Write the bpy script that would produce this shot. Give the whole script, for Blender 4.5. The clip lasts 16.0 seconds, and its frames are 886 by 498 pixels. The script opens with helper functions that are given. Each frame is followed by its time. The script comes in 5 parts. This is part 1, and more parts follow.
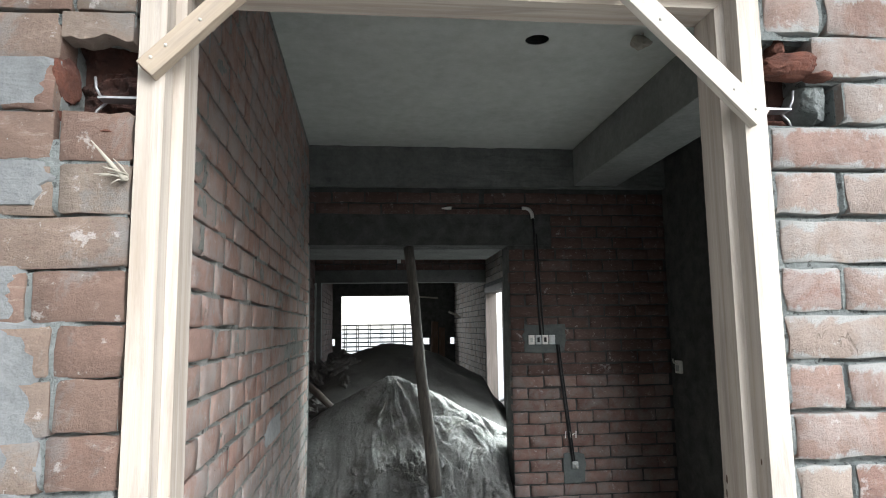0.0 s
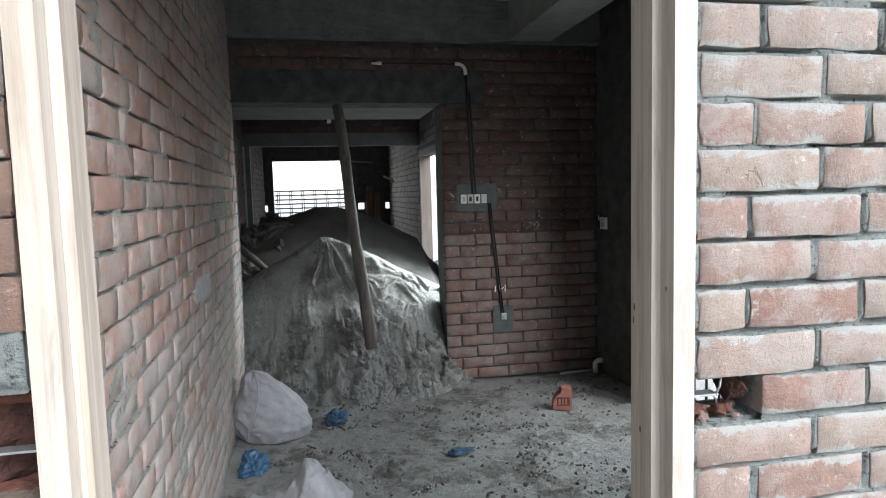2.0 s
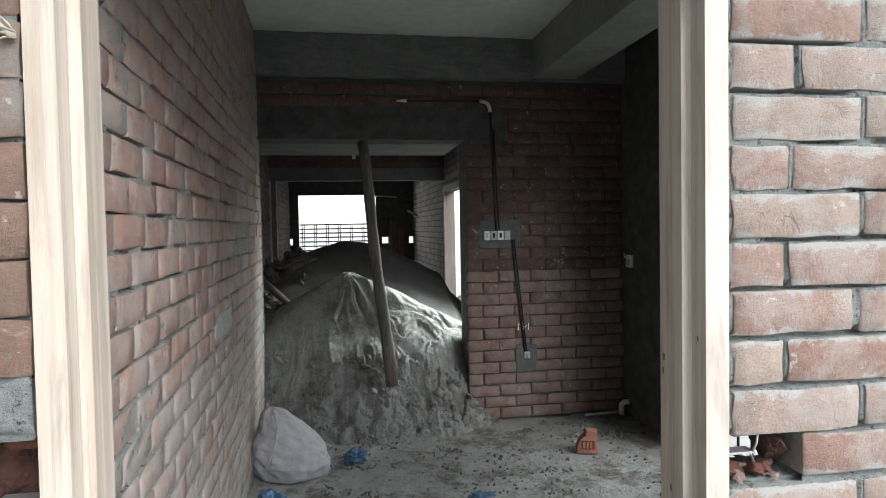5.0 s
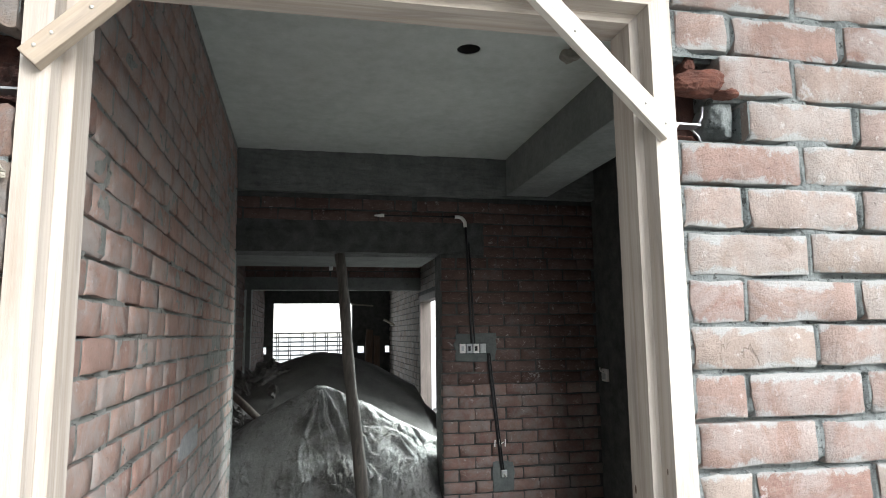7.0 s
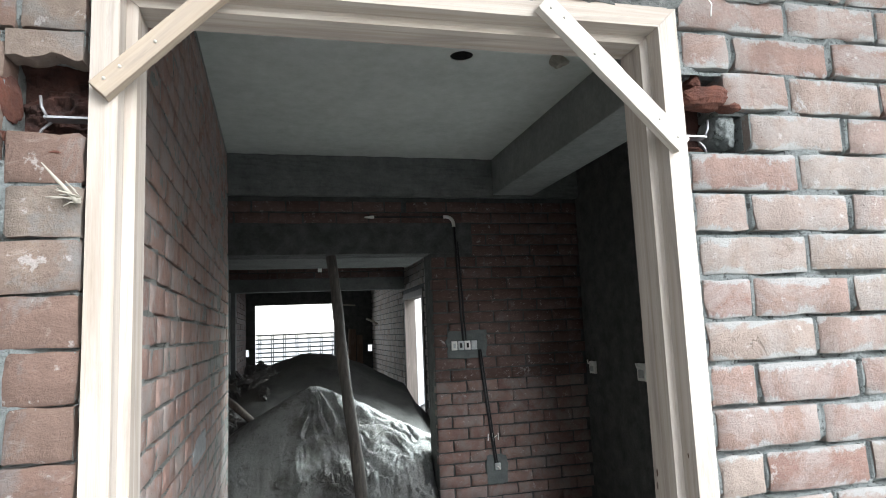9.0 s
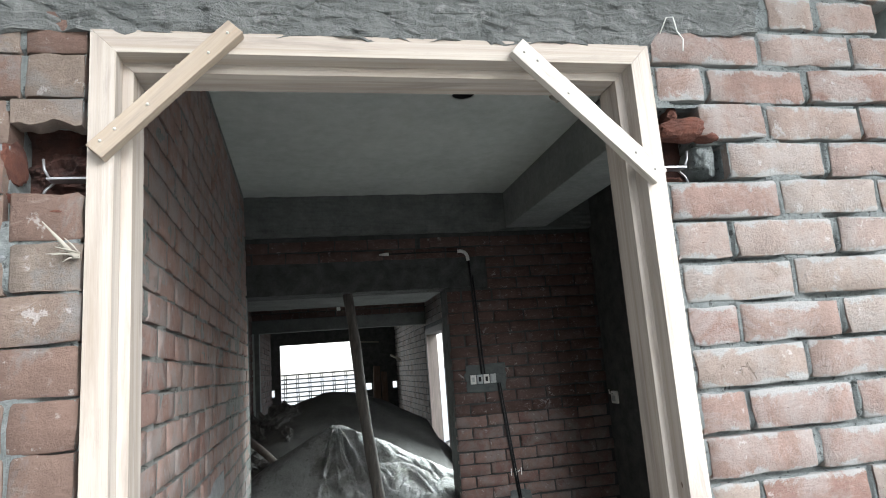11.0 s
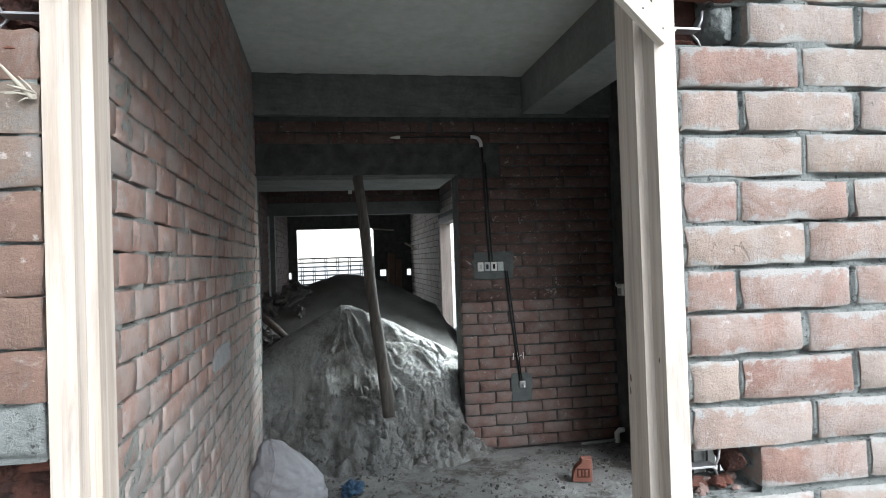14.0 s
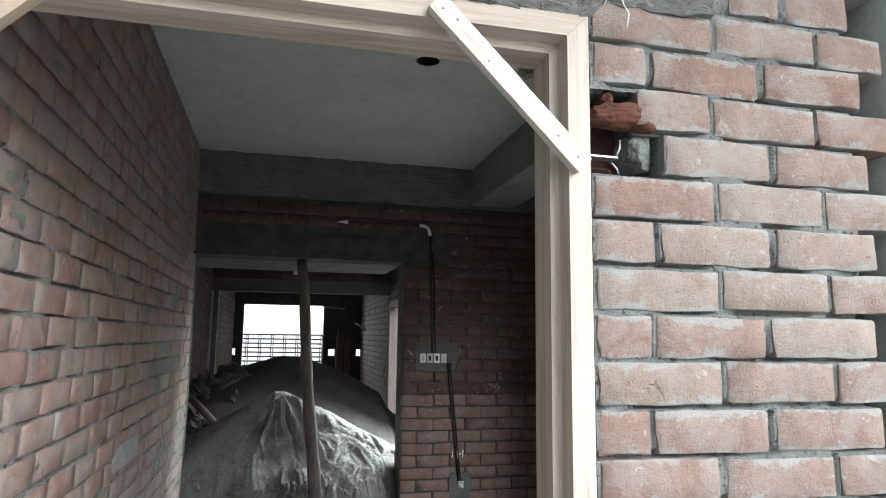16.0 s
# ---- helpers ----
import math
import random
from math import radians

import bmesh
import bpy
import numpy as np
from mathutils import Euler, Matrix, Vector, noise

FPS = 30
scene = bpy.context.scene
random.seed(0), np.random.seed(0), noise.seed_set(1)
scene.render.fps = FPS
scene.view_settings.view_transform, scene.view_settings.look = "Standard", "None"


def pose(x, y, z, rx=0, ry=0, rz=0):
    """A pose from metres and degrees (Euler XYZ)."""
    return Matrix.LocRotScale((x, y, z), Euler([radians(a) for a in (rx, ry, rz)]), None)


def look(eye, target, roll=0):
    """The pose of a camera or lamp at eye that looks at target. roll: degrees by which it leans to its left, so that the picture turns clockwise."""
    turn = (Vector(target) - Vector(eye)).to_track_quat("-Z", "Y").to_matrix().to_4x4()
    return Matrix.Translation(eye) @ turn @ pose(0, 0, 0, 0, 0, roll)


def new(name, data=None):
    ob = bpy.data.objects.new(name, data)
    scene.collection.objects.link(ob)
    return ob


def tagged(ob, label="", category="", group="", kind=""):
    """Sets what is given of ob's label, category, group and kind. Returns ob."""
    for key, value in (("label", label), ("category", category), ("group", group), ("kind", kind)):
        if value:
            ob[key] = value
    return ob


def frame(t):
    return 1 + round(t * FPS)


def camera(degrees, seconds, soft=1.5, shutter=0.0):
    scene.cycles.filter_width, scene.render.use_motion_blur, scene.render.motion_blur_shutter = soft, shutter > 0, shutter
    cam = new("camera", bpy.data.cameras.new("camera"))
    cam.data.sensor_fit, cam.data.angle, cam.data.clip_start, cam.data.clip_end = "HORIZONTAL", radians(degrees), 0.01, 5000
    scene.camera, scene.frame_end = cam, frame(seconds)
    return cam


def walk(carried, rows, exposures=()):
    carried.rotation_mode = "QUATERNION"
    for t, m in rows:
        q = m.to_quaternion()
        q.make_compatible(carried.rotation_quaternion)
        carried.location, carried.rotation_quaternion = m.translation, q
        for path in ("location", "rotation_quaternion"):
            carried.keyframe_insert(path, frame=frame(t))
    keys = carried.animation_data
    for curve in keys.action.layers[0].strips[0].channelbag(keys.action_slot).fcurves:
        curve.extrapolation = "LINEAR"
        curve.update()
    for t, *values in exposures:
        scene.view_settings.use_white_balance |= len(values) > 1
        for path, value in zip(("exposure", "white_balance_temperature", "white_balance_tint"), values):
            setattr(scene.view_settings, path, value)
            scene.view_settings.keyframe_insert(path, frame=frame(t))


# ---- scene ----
cam = camera(69.7, 16.0, soft=0.95)
PATH = [
    (0, (0.431, -1.023, 1.436), (0.641, 0.951, 1.679), -0.8),
    (0.5, (0.459, -1.015, 1.394), (0.827, 0.95, 1.343), -2.3),
    (1, (0.47, -0.999, 1.371), (0.835, 0.954, 1.143), -2.7),
    (1.5, (0.454, -0.989, 1.375), (0.802, 0.967, 1.146), -1.8),
    (2, (0.461, -1.004, 1.385), (0.859, 0.948, 1.209), -1.5),
    (2.5, (0.463, -1.002, 1.387), (0.873, 0.949, 1.229), -1.4),
    (3, (0.469, -1.001, 1.388), (0.899, 0.942, 1.186), -1.8),
    (3.5, (0.464, -0.981, 1.394), (0.831, 0.981, 1.275), -1.3),
    (3.7, (0.439, -0.95, 1.401), (0.802, 1.016, 1.374), -1.1),
    (5.8, (0.490, -0.98, 1.401), (0.749, 1.003, 1.312), -1.4),
    (6, (0.482, -0.96, 1.425), (0.701, 1.025, 1.518), -1.1),
    (6.5, (0.451, -1.0, 1.433), (0.746, 0.969, 1.624), 0.0),
    (7, (0.48, -1.001, 1.44), (0.88, 0.941, 1.705), -0.7),
    (7.5, (0.469, -1.008, 1.437), (0.966, 0.902, 1.759), -0.2),
    (8, (0.497, -1.017, 1.443), (1.068, 0.896, 1.572), -1.9),
    (8.5, (0.444, -1.025, 1.436), (0.845, 0.931, 1.542), -2.3),
    (9, (0.352, -1.064, 1.454), (0.831, 0.862, 1.706), -2.4),
    (9.5, (0.315, -1.098, 1.461), (0.945, 0.771, 1.791), -2.8),
    (9.7, (0.319, -1.101, 1.464), (0.913, 0.777, 1.814), -2.2),
    (11.8, (0.452, -1.122, 1.437), (0.808, 0.815, 1.788), -5.6),
    (12, (0.452, -1.118, 1.431), (0.845, 0.821, 1.722), -5.7),
    (12.5, (0.459, -1.109, 1.417), (0.861, 0.841, 1.6), -4.4),
    (13, (0.461, -1.103, 1.416), (0.836, 0.854, 1.59), -2.9),
    (13.5, (0.474, -1.084, 1.402), (0.802, 0.886, 1.519), -2.2),
    (14, (0.494, -1.071, 1.403), (0.827, 0.901, 1.434), -1.9),
    (14.5, (0.497, -1.098, 1.428), (0.928, 0.852, 1.543), -3.9),
    (15, (0.521, -1.103, 1.463), (1.05, 0.812, 1.693), -3.1),
    (15.5, (0.51, -1.105, 1.465), (1.026, 0.815, 1.679), -1.7),
    (16, (0.606, -1.019, 1.486), (1.063, 0.909, 1.76), 0.8),
]
walk(cam, [(t, look(eye, target, roll)) for t, eye, target, roll in PATH], [(0.0, 2.02, 6350, 10), (0.5, 2.08, 6200, 10), (1.2, 2.02, 6117, 10), (3.7, 2.0, 6562, 10), (5.8, 1.8, 6417, 10), (6.5, 2.14, 6470, 10), (7.0, 2.16, 6382, 10), (8.0, 1.95, 6338, 10), (8.6, 2.0, 6246, 10), (9.0, 2.1, 6229, 10), (9.7, 1.95, 6200, 10), (12.0, 2.0, 6270, 10), (14.5, 2.04, 6170, 10), (15.2, 1.9, 6310, 10), (16.0, 1.84, 6420, 10)])

# ---- world, sun, exposure ----
world = bpy.data.worlds.new("overcast")
scene.world = world
world.use_nodes = True
wn, wl = world.node_tree.nodes, world.node_tree.links
sky = wn.new("ShaderNodeTexSky")
sky.sky_type, sky.sun_disc = "NISHITA", False
sky.sun_elevation, sky.sun_rotation = radians(30), radians(150)
hsv = wn.new("ShaderNodeHueSaturation")
hsv.inputs["Saturation"].default_value = 0.36
wl.new(sky.outputs[0], hsv.inputs["Color"])
wl.new(hsv.outputs[0], wn["Background"].inputs["Color"])
wn["Background"].inputs["Strength"].default_value = 0.095
sun = new("sun", bpy.data.lights.new("sun", "SUN"))
sun.data.energy, sun.data.angle, sun.data.color = 1.40, radians(42), (0.97, 0.99, 1.0)
sun.matrix_world = look((3.3, -5.6, 3.8), (0.0, 0.0, 0.0))
# sky light in the wide side opening of the rear room
side_sky = new("side_sky", bpy.data.lights.new("side_sky", "AREA"))
side_sky.data.shape, side_sky.data.size, side_sky.data.size_y = "RECTANGLE", 0.60, 1.3
side_sky.data.energy, side_sky.data.color = 10.0, (0.93, 1.0, 0.98)
side_sky.data.spread = radians(95)
side_sky.matrix_world = look((2.03, 4.20, 1.12), (1.0, 3.85, 0.40))
# and in the side doorway of the front room
door_sky = new("door_sky", bpy.data.lights.new("door_sky", "AREA"))
door_sky.data.shape, door_sky.data.size, door_sky.data.size_y = "RECTANGLE", 1.2, 1.6
door_sky.data.energy, door_sky.data.color = 2.6, (0.93, 1.0, 1.0)
door_sky.data.spread = radians(75)
door_sky.matrix_world = look((2.70, 1.86, 1.15), (1.72, 1.90, 0.0))
# and in the bare window of the farthest wall
window_sky = new("window_sky", bpy.data.lights.new("window_sky", "AREA"))
window_sky.data.shape, window_sky.data.size, window_sky.data.size_y = "RECTANGLE", 1.36, 1.2
window_sky.data.energy, window_sky.data.color = 2.8, (0.95, 1.0, 1.0)
window_sky.data.spread = radians(120)
window_sky.matrix_world = look((0.5, 10.84, 1.42), (1.9, 8.2, 1.1))


# ---- materials ----
def nodes_of(name, rough=0.9, metal=0.0):
    mat = bpy.data.materials.new(name)
    mat.use_nodes = True
    nt = mat.node_tree
    bsdf = nt.nodes["Principled BSDF"]
    bsdf.inputs["Roughness"].default_value = rough
    bsdf.inputs["Metallic"].default_value = metal
    return mat, nt, bsdf


def noise_tex(nt, vec, scale, detail=5.0, rough=0.6, dist=0.0):
    n = nt.nodes.new("ShaderNodeTexNoise")
    n.inputs["Scale"].default_value, n.inputs["Detail"].default_value = scale, detail
    n.inputs["Roughness"].default_value, n.inputs["Distortion"].default_value = rough, dist
    if vec is not None:
        nt.links.new(vec, n.inputs["Vector"])
    return n.outputs["Fac"]


def ramp(nt, fac, stops):
    r = nt.nodes.new("ShaderNodeValToRGB")
    while len(r.color_ramp.elements) < len(stops):
        r.color_ramp.elements.new(0.5)
    for e, (p, c) in zip(r.color_ramp.elements, stops):
        e.position = p
        e.color = (*c, 1.0) if len(c) == 3 else c
    nt.links.new(fac, r.inputs["Fac"])
    return r.outputs["Color"]


def grey(v):
    return (v, v, v)


def mix(nt, fac, a, b, mode="MIX"):
    m = nt.nodes.new("ShaderNodeMix")
    m.data_type, m.blend_type = "RGBA", mode
    for sock, v in ((m.inputs[0], fac), (m.inputs[6], a), (m.inputs[7], b)):
        if isinstance(v, (int, float)):
            sock.default_value = v
        elif isinstance(v, tuple):
            sock.default_value = (*v, 1.0)
        else:
            nt.links.new(v, sock)
    return m.outputs[2]


def maths(nt, op, a, b=0.0):
    m = nt.nodes.new("ShaderNodeMath")
    m.operation = op
    for sock, v in zip(m.inputs, (a, b)):
        if isinstance(v, (int, float)):
            sock.default_value = v
        else:
            nt.links.new(v, sock)
    return m.outputs[0]


def bump(nt, bsdf, height, strength, distance):
    b = nt.nodes.new("ShaderNodeBump")
    b.inputs["Strength"].default_value, b.inputs["Distance"].default_value = strength, distance
    nt.links.new(height, b.inputs["Height"])
    nt.links.new(b.outputs[0], bsdf.inputs["Normal"])


def place_of(nt):
    return nt.nodes.new("ShaderNodeNewGeometry").outputs["Position"]


def scaled(nt, vec, s):
    m = nt.nodes.new("ShaderNodeMapping")
    m.inputs["Scale"].default_value = s
    nt.links.new(vec, m.inputs["Vector"])
    return m.outputs[0]


def brick_material(name, tones, smear_lo, smear_hi, smear_col=(0.36, 0.37, 0.36), edged=None):
    """Fired clay: tone by brick, mottling, cement smears that run over several bricks, pale salts."""
    mat, nt, bsdf = nodes_of(name, 0.92)
    geo = nt.nodes.new("ShaderNodeNewGeometry")
    pos = geo.outputs["Position"]
    rnd = maths(nt, "FRACT", maths(nt, "ADD", nt.nodes.new("ShaderNodeObjectInfo").outputs["Random"], geo.outputs["Random Per Island"]))
    base = ramp(nt, rnd, [(i / (len(tones) - 1), c) for i, c in enumerate(tones)])
    mott = noise_tex(nt, pos, 14, 6, 0.65)
    base = mix(nt, 0.55, base, ramp(nt, mott, [(0.25, grey(0.35)), (0.5, grey(0.55)), (0.8, grey(0.85))]), "OVERLAY")
    grain = noise_tex(nt, pos, 160, 4, 0.7)
    base = mix(nt, 0.2, base, ramp(nt, grain, [(0.3, grey(0.3)), (0.7, grey(0.7))]), "OVERLAY")
    pits = noise_tex(nt, pos, 75, 5, 0.75)
    base = mix(nt, ramp(nt, pits, [(0.60, grey(0)), (0.72, grey(0.6))]), base, (0.10, 0.055, 0.042))
    streak = noise_tex(nt, scaled(nt, pos, (18.0, 18.0, 60.0)), 1.0, 6, 0.7, 1.2)
    base = mix(nt, ramp(nt, streak, [(0.56, grey(0)), (0.70, grey(0.45))]), base, (0.30, 0.25, 0.22))
    smear = noise_tex(nt, pos, 5.5, 9, 0.74, 0.6)
    base = mix(nt, ramp(nt, smear, [(smear_lo, grey(0)), (smear_lo * 0.55 + smear_hi * 0.45, grey(0.4)), (smear_hi, grey(0.65))]), base, smear_col)
    if edged:  # cement drawn over the brick's edges when the joints were struck
        sep = nt.nodes.new("ShaderNodeSeparateXYZ")
        nt.links.new(nt.nodes.new("ShaderNodeTexCoord").outputs["Object"], sep.inputs[0])
        rim = maths(nt, "MULTIPLY", maths(nt, "ABSOLUTE", maths(nt, "SUBTRACT", sep.outputs[2], 0.035)), 15.0)
        rim = maths(nt, "ADD", rim, maths(nt, "MULTIPLY", noise_tex(nt, pos, 10, 8, 0.75, 0.5), 1.8))
        base = mix(nt, ramp(nt, maths(nt, "MULTIPLY", rim, 0.6), [(0.79, grey(0)), (0.86, grey(0.7))]), base, edged)
    salt = noise_tex(nt, pos, 23, 6, 0.75)
    base = mix(nt, ramp(nt, salt, [(0.61, grey(0)), (0.655, grey(0.55))]), base, (0.42, 0.40, 0.38))
    chalk = noise_tex(nt, pos, 8.5, 8, 0.8, 1.0)
    base = mix(nt, ramp(nt, chalk, [(0.62, grey(0)), (0.67, grey(0.55))]), base, (0.42, 0.415, 0.405))
    # hair cracks and trowel scratches, in places
    line = maths(nt, "ABSOLUTE", maths(nt, "SUBTRACT", noise_tex(nt, pos, 13, 4, 0.6, 0.8), 0.5))
    line = ramp(nt, line, [(0.0, grey(1)), (0.020, grey(0))])
    line = maths(nt, "MULTIPLY", line, ramp(nt, noise_tex(nt, pos, 9, 3, 0.5), [(0.60, grey(0)), (0.68, grey(1))]))
    base = mix(nt, maths(nt, "MULTIPLY", line, 0.55), base, (0.075, 0.052, 0.045))
    # short tears dragged along the face when the clay was cut
    tear = noise_tex(nt, scaled(nt, pos, (34.0, 34.0, 105.0)), 1.0, 5, 0.7, 1.6)
    tear = ramp(nt, tear, [(0.66, grey(0)), (0.70, grey(1))])
    base = mix(nt, maths(nt, "MULTIPLY", tear, 0.7), base, (0.085, 0.050, 0.040))
    nt.links.new(base, bsdf.inputs["Base Color"])
    rise = maths(nt, "ADD", maths(nt, "MULTIPLY", noise_tex(nt, pos, 38, 8, 0.75), 1.3), maths(nt, "MULTIPLY", grain, 0.3))
    rise = maths(nt, "SUBTRACT", rise, maths(nt, "ADD", maths(nt, "MULTIPLY", tear, 0.5), maths(nt, "MULTIPLY", line, 0.5)))
    bump(nt, bsdf, rise, 0.75, 0.008)
    return mat


def rough_material(name, lo, hi, scale=6, bump_scale=60, depth=0.006, rough=0.93, spots=None, spot_at=(0.6, 0.72)):
    mat, nt, bsdf = nodes_of(name, rough)
    pos = place_of(nt)
    col = ramp(nt, noise_tex(nt, pos, scale, 8, 0.65, 0.3), [(0.3, lo), (0.7, hi)])
    fine = noise_tex(nt, pos, bump_scale, 6, 0.7)
    col = mix(nt, 0.4, col, ramp(nt, fine, [(0.25, grey(0.25)), (0.75, grey(0.75))]), "OVERLAY")
    if spots:
        col = mix(nt, ramp(nt, noise_tex(nt, pos, scale * 2.7, 7, 0.7), [(spot_at[0], grey(0)), (spot_at[1], grey(0.9))]), col, spots)
    nt.links.new(col, bsdf.inputs["Base Color"])
    grit = noise_tex(nt, pos, bump_scale * 3.5, 4, 0.7)
    bump(nt, bsdf, maths(nt, "ADD", fine, maths(nt, "MULTIPLY", grit, 0.4)), 0.75, depth)
    return mat


def earth_material(name, lo, hi, damp, damp_at, patch, depth, crumbs=0.6):
    """Loose sand and trodden earth: dry tone, wide damp stains, dark crumbs, grain."""
    mat, nt, bsdf = nodes_of(name, 0.96)
    pos = place_of(nt)
    col = ramp(nt, noise_tex(nt, pos, 7, 9, 0.7, 0.4), [(0.3, lo), (0.7, hi)])
    stain = maths(nt, "ADD", maths(nt, "MULTIPLY", noise_tex(nt, pos, patch, 9, 0.68, 0.5), 0.6), maths(nt, "MULTIPLY", noise_tex(nt, pos, patch * 4.2, 7, 0.7, 0.5), 0.4))
    col = mix(nt, ramp(nt, stain, [(damp_at[0], grey(0)), (damp_at[1], grey(0.85))]), col, damp)
    crumb = noise_tex(nt, pos, 34, 6, 0.72, 0.4)
    col = mix(nt, ramp(nt, crumb, [(0.58, grey(0)), (0.68, grey(crumbs))]), col, tuple(c * 0.55 for c in damp))
    pale = noise_tex(nt, pos, 58, 5, 0.7)
    col = mix(nt, ramp(nt, pale, [(0.60, grey(0)), (0.70, grey(0.5))]), col, tuple(min(1.0, c * 1.35) for c in hi))
    grain = noise_tex(nt, pos, 330, 3, 0.7)
    col = mix(nt, 0.45, col, ramp(nt, grain, [(0.3, grey(0.22)), (0.7, grey(0.78))]), "OVERLAY")
    nt.links.new(col, bsdf.inputs["Base Color"])
    rise = maths(nt, "ADD", maths(nt, "MULTIPLY", noise_tex(nt, pos, 60, 7, 0.75), 1.0), maths(nt, "MULTIPLY", grain, 0.25))
    bump(nt, bsdf, rise, 0.9, depth)
    return mat


def wood_material(name, lo, hi, along, dark=(0.33, 0.2, 0.1), rough=0.7):
    """Sawn planks, grain along one axis (0, 1, 2) of the object."""
    mat, nt, bsdf = nodes_of(name, rough)
    co = nt.nodes.new("ShaderNodeTexCoord").outputs["Object"]
    s = [38.0, 38.0, 38.0]
    s[along] = 0.9
    g = noise_tex(nt, scaled(nt, co, s), 1.0, 6, 0.65, 0.6)
    col = ramp(nt, g, [(0.3, lo), (0.62, hi), (0.8, lo)])
    s2 = [260.0, 260.0, 260.0]
    s2[along] = 2.0
    fine = noise_tex(nt, scaled(nt, co, s2), 1.0, 5, 0.65, 0.8)
    col = mix(nt, ramp(nt, fine, [(0.60, grey(0)), (0.76, grey(0.55))]), col, dark)
    col = mix(nt, ramp(nt, noise_tex(nt, scaled(nt, co, [2.5 if i == along else 24.0 for i in range(3)]), 1.0, 7, 0.7, 0.8), [(0.50, grey(0)), (0.66, grey(0.55))]), col, (0.21, 0.178, 0.155))
    nt.links.new(col, bsdf.inputs["Base Color"])
    bump(nt, bsdf, fine, 0.35, 0.002)
    return mat


def plain_material(name, col, rough=0.5, metal=0.0, var=0.15, scale=40):
    mat, nt, bsdf = nodes_of(name, rough, metal)
    n = noise_tex(nt, place_of(nt), scale, 4, 0.6)
    c = mix(nt, var * 2, tuple(col), ramp(nt, n, [(0.25, grey(0.2)), (0.75, grey(0.8))]), "OVERLAY")
    nt.links.new(c, bsdf.inputs["Base Color"])
    return mat


RED = [(0.182, 0.101, 0.08), (0.198, 0.129, 0.106), (0.221, 0.157, 0.132), (0.26, 0.219, 0.192), (0.237, 0.182, 0.158), (0.203, 0.134, 0.112), (0.241, 0.196, 0.166), (0.221, 0.162, 0.137)]
M_BRICK = brick_material("brick_front", RED, 0.47, 0.64, (0.300, 0.275, 0.256), (0.310, 0.328, 0.320))
M_BRICK_IN = brick_material("brick_inside", [(0.262, 0.155, 0.126), (0.300, 0.192, 0.160), (0.332, 0.230, 0.196), (0.272, 0.166, 0.135), (0.338, 0.250, 0.215)], 0.45, 0.63, (0.335, 0.330, 0.318))
# buff bricks, toned down for the shade left of the door frame
M_BRICK_BUFF_SHADED = brick_material("brick_buff_shaded", [(0.130, 0.080, 0.062), (0.150, 0.107, 0.083), (0.165, 0.128, 0.102), (0.140, 0.088, 0.068), (0.170, 0.138, 0.112)], 0.52, 0.66, (0.175, 0.178, 0.176))
# darker copy of the brick, carrying the shade of the inner rooms
M_BRICK_SHADED = brick_material("brick_shaded", [(0.080, 0.048, 0.041), (0.098, 0.062, 0.053), (0.114, 0.076, 0.066), (0.088, 0.053, 0.046)], 0.55, 0.75, (0.155, 0.155, 0.152))
# core tone taken down for the shade inside the hacked holes
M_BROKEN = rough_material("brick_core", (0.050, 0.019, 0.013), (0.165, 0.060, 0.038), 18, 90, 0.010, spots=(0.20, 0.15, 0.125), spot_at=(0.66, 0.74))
M_CRUMB = rough_material("brick_crumbs", (0.13, 0.085, 0.072), (0.27, 0.20, 0.18), 30, 90, 0.006)
# near-black copy of broken brick; the holes' depth and shade are coloured in
M_HOLE_SHADE = rough_material("hacked_brick_shaded", (0.020, 0.010, 0.008), (0.085, 0.032, 0.022), 22, 70, 0.012)
M_MORTAR = rough_material("mortar", (0.145, 0.163, 0.159), (0.275, 0.297, 0.290), 20, 130, 0.024, spots=(0.045, 0.048, 0.045), spot_at=(0.555, 0.63))
# darker copy of the mortar; the inner rooms' shade is put into its colour
M_MORTAR_SHADED = rough_material("mortar_shaded", (0.040, 0.043, 0.040), (0.105, 0.109, 0.104), 10, 80, 0.010)
M_CEMENT = rough_material("cement_smear", (0.115, 0.122, 0.124), (0.185, 0.191, 0.192), 9, 50, 0.006)
M_CONCRETE = rough_material("cast_concrete", (0.109, 0.113, 0.109), (0.178, 0.184, 0.176), 5, 40, 0.006, spots=(0.076, 0.080, 0.076))
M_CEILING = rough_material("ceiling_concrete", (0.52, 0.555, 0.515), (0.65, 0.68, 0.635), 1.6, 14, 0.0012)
M_SAND = earth_material("grey_sand", (0.262, 0.269, 0.259), (0.380, 0.387, 0.375), (0.135, 0.133, 0.120), (0.49, 0.58), 2.2, 0.026, 0.8)
M_FLOOR = earth_material("sandy_floor", (0.280, 0.281, 0.267), (0.420, 0.421, 0.404), (0.125, 0.115, 0.100), (0.495, 0.575), 2.4, 0.028, 0.45)
M_WOOD_Z = wood_material("frame_wood_upright", (0.320, 0.266, 0.214), (0.480, 0.432, 0.380), 2, (0.20, 0.145, 0.105))
M_WOOD_X = wood_material("frame_wood_across", (0.315, 0.261, 0.209), (0.470, 0.422, 0.368), 0, (0.20, 0.145, 0.105))
M_BRACE_A = wood_material("brace_wood", (0.255, 0.200, 0.146), (0.385, 0.315, 0.240), 0)
M_BRACE_B = wood_material("brace_wood_pale", (0.502, 0.454, 0.389), (0.583, 0.543, 0.486), 0)
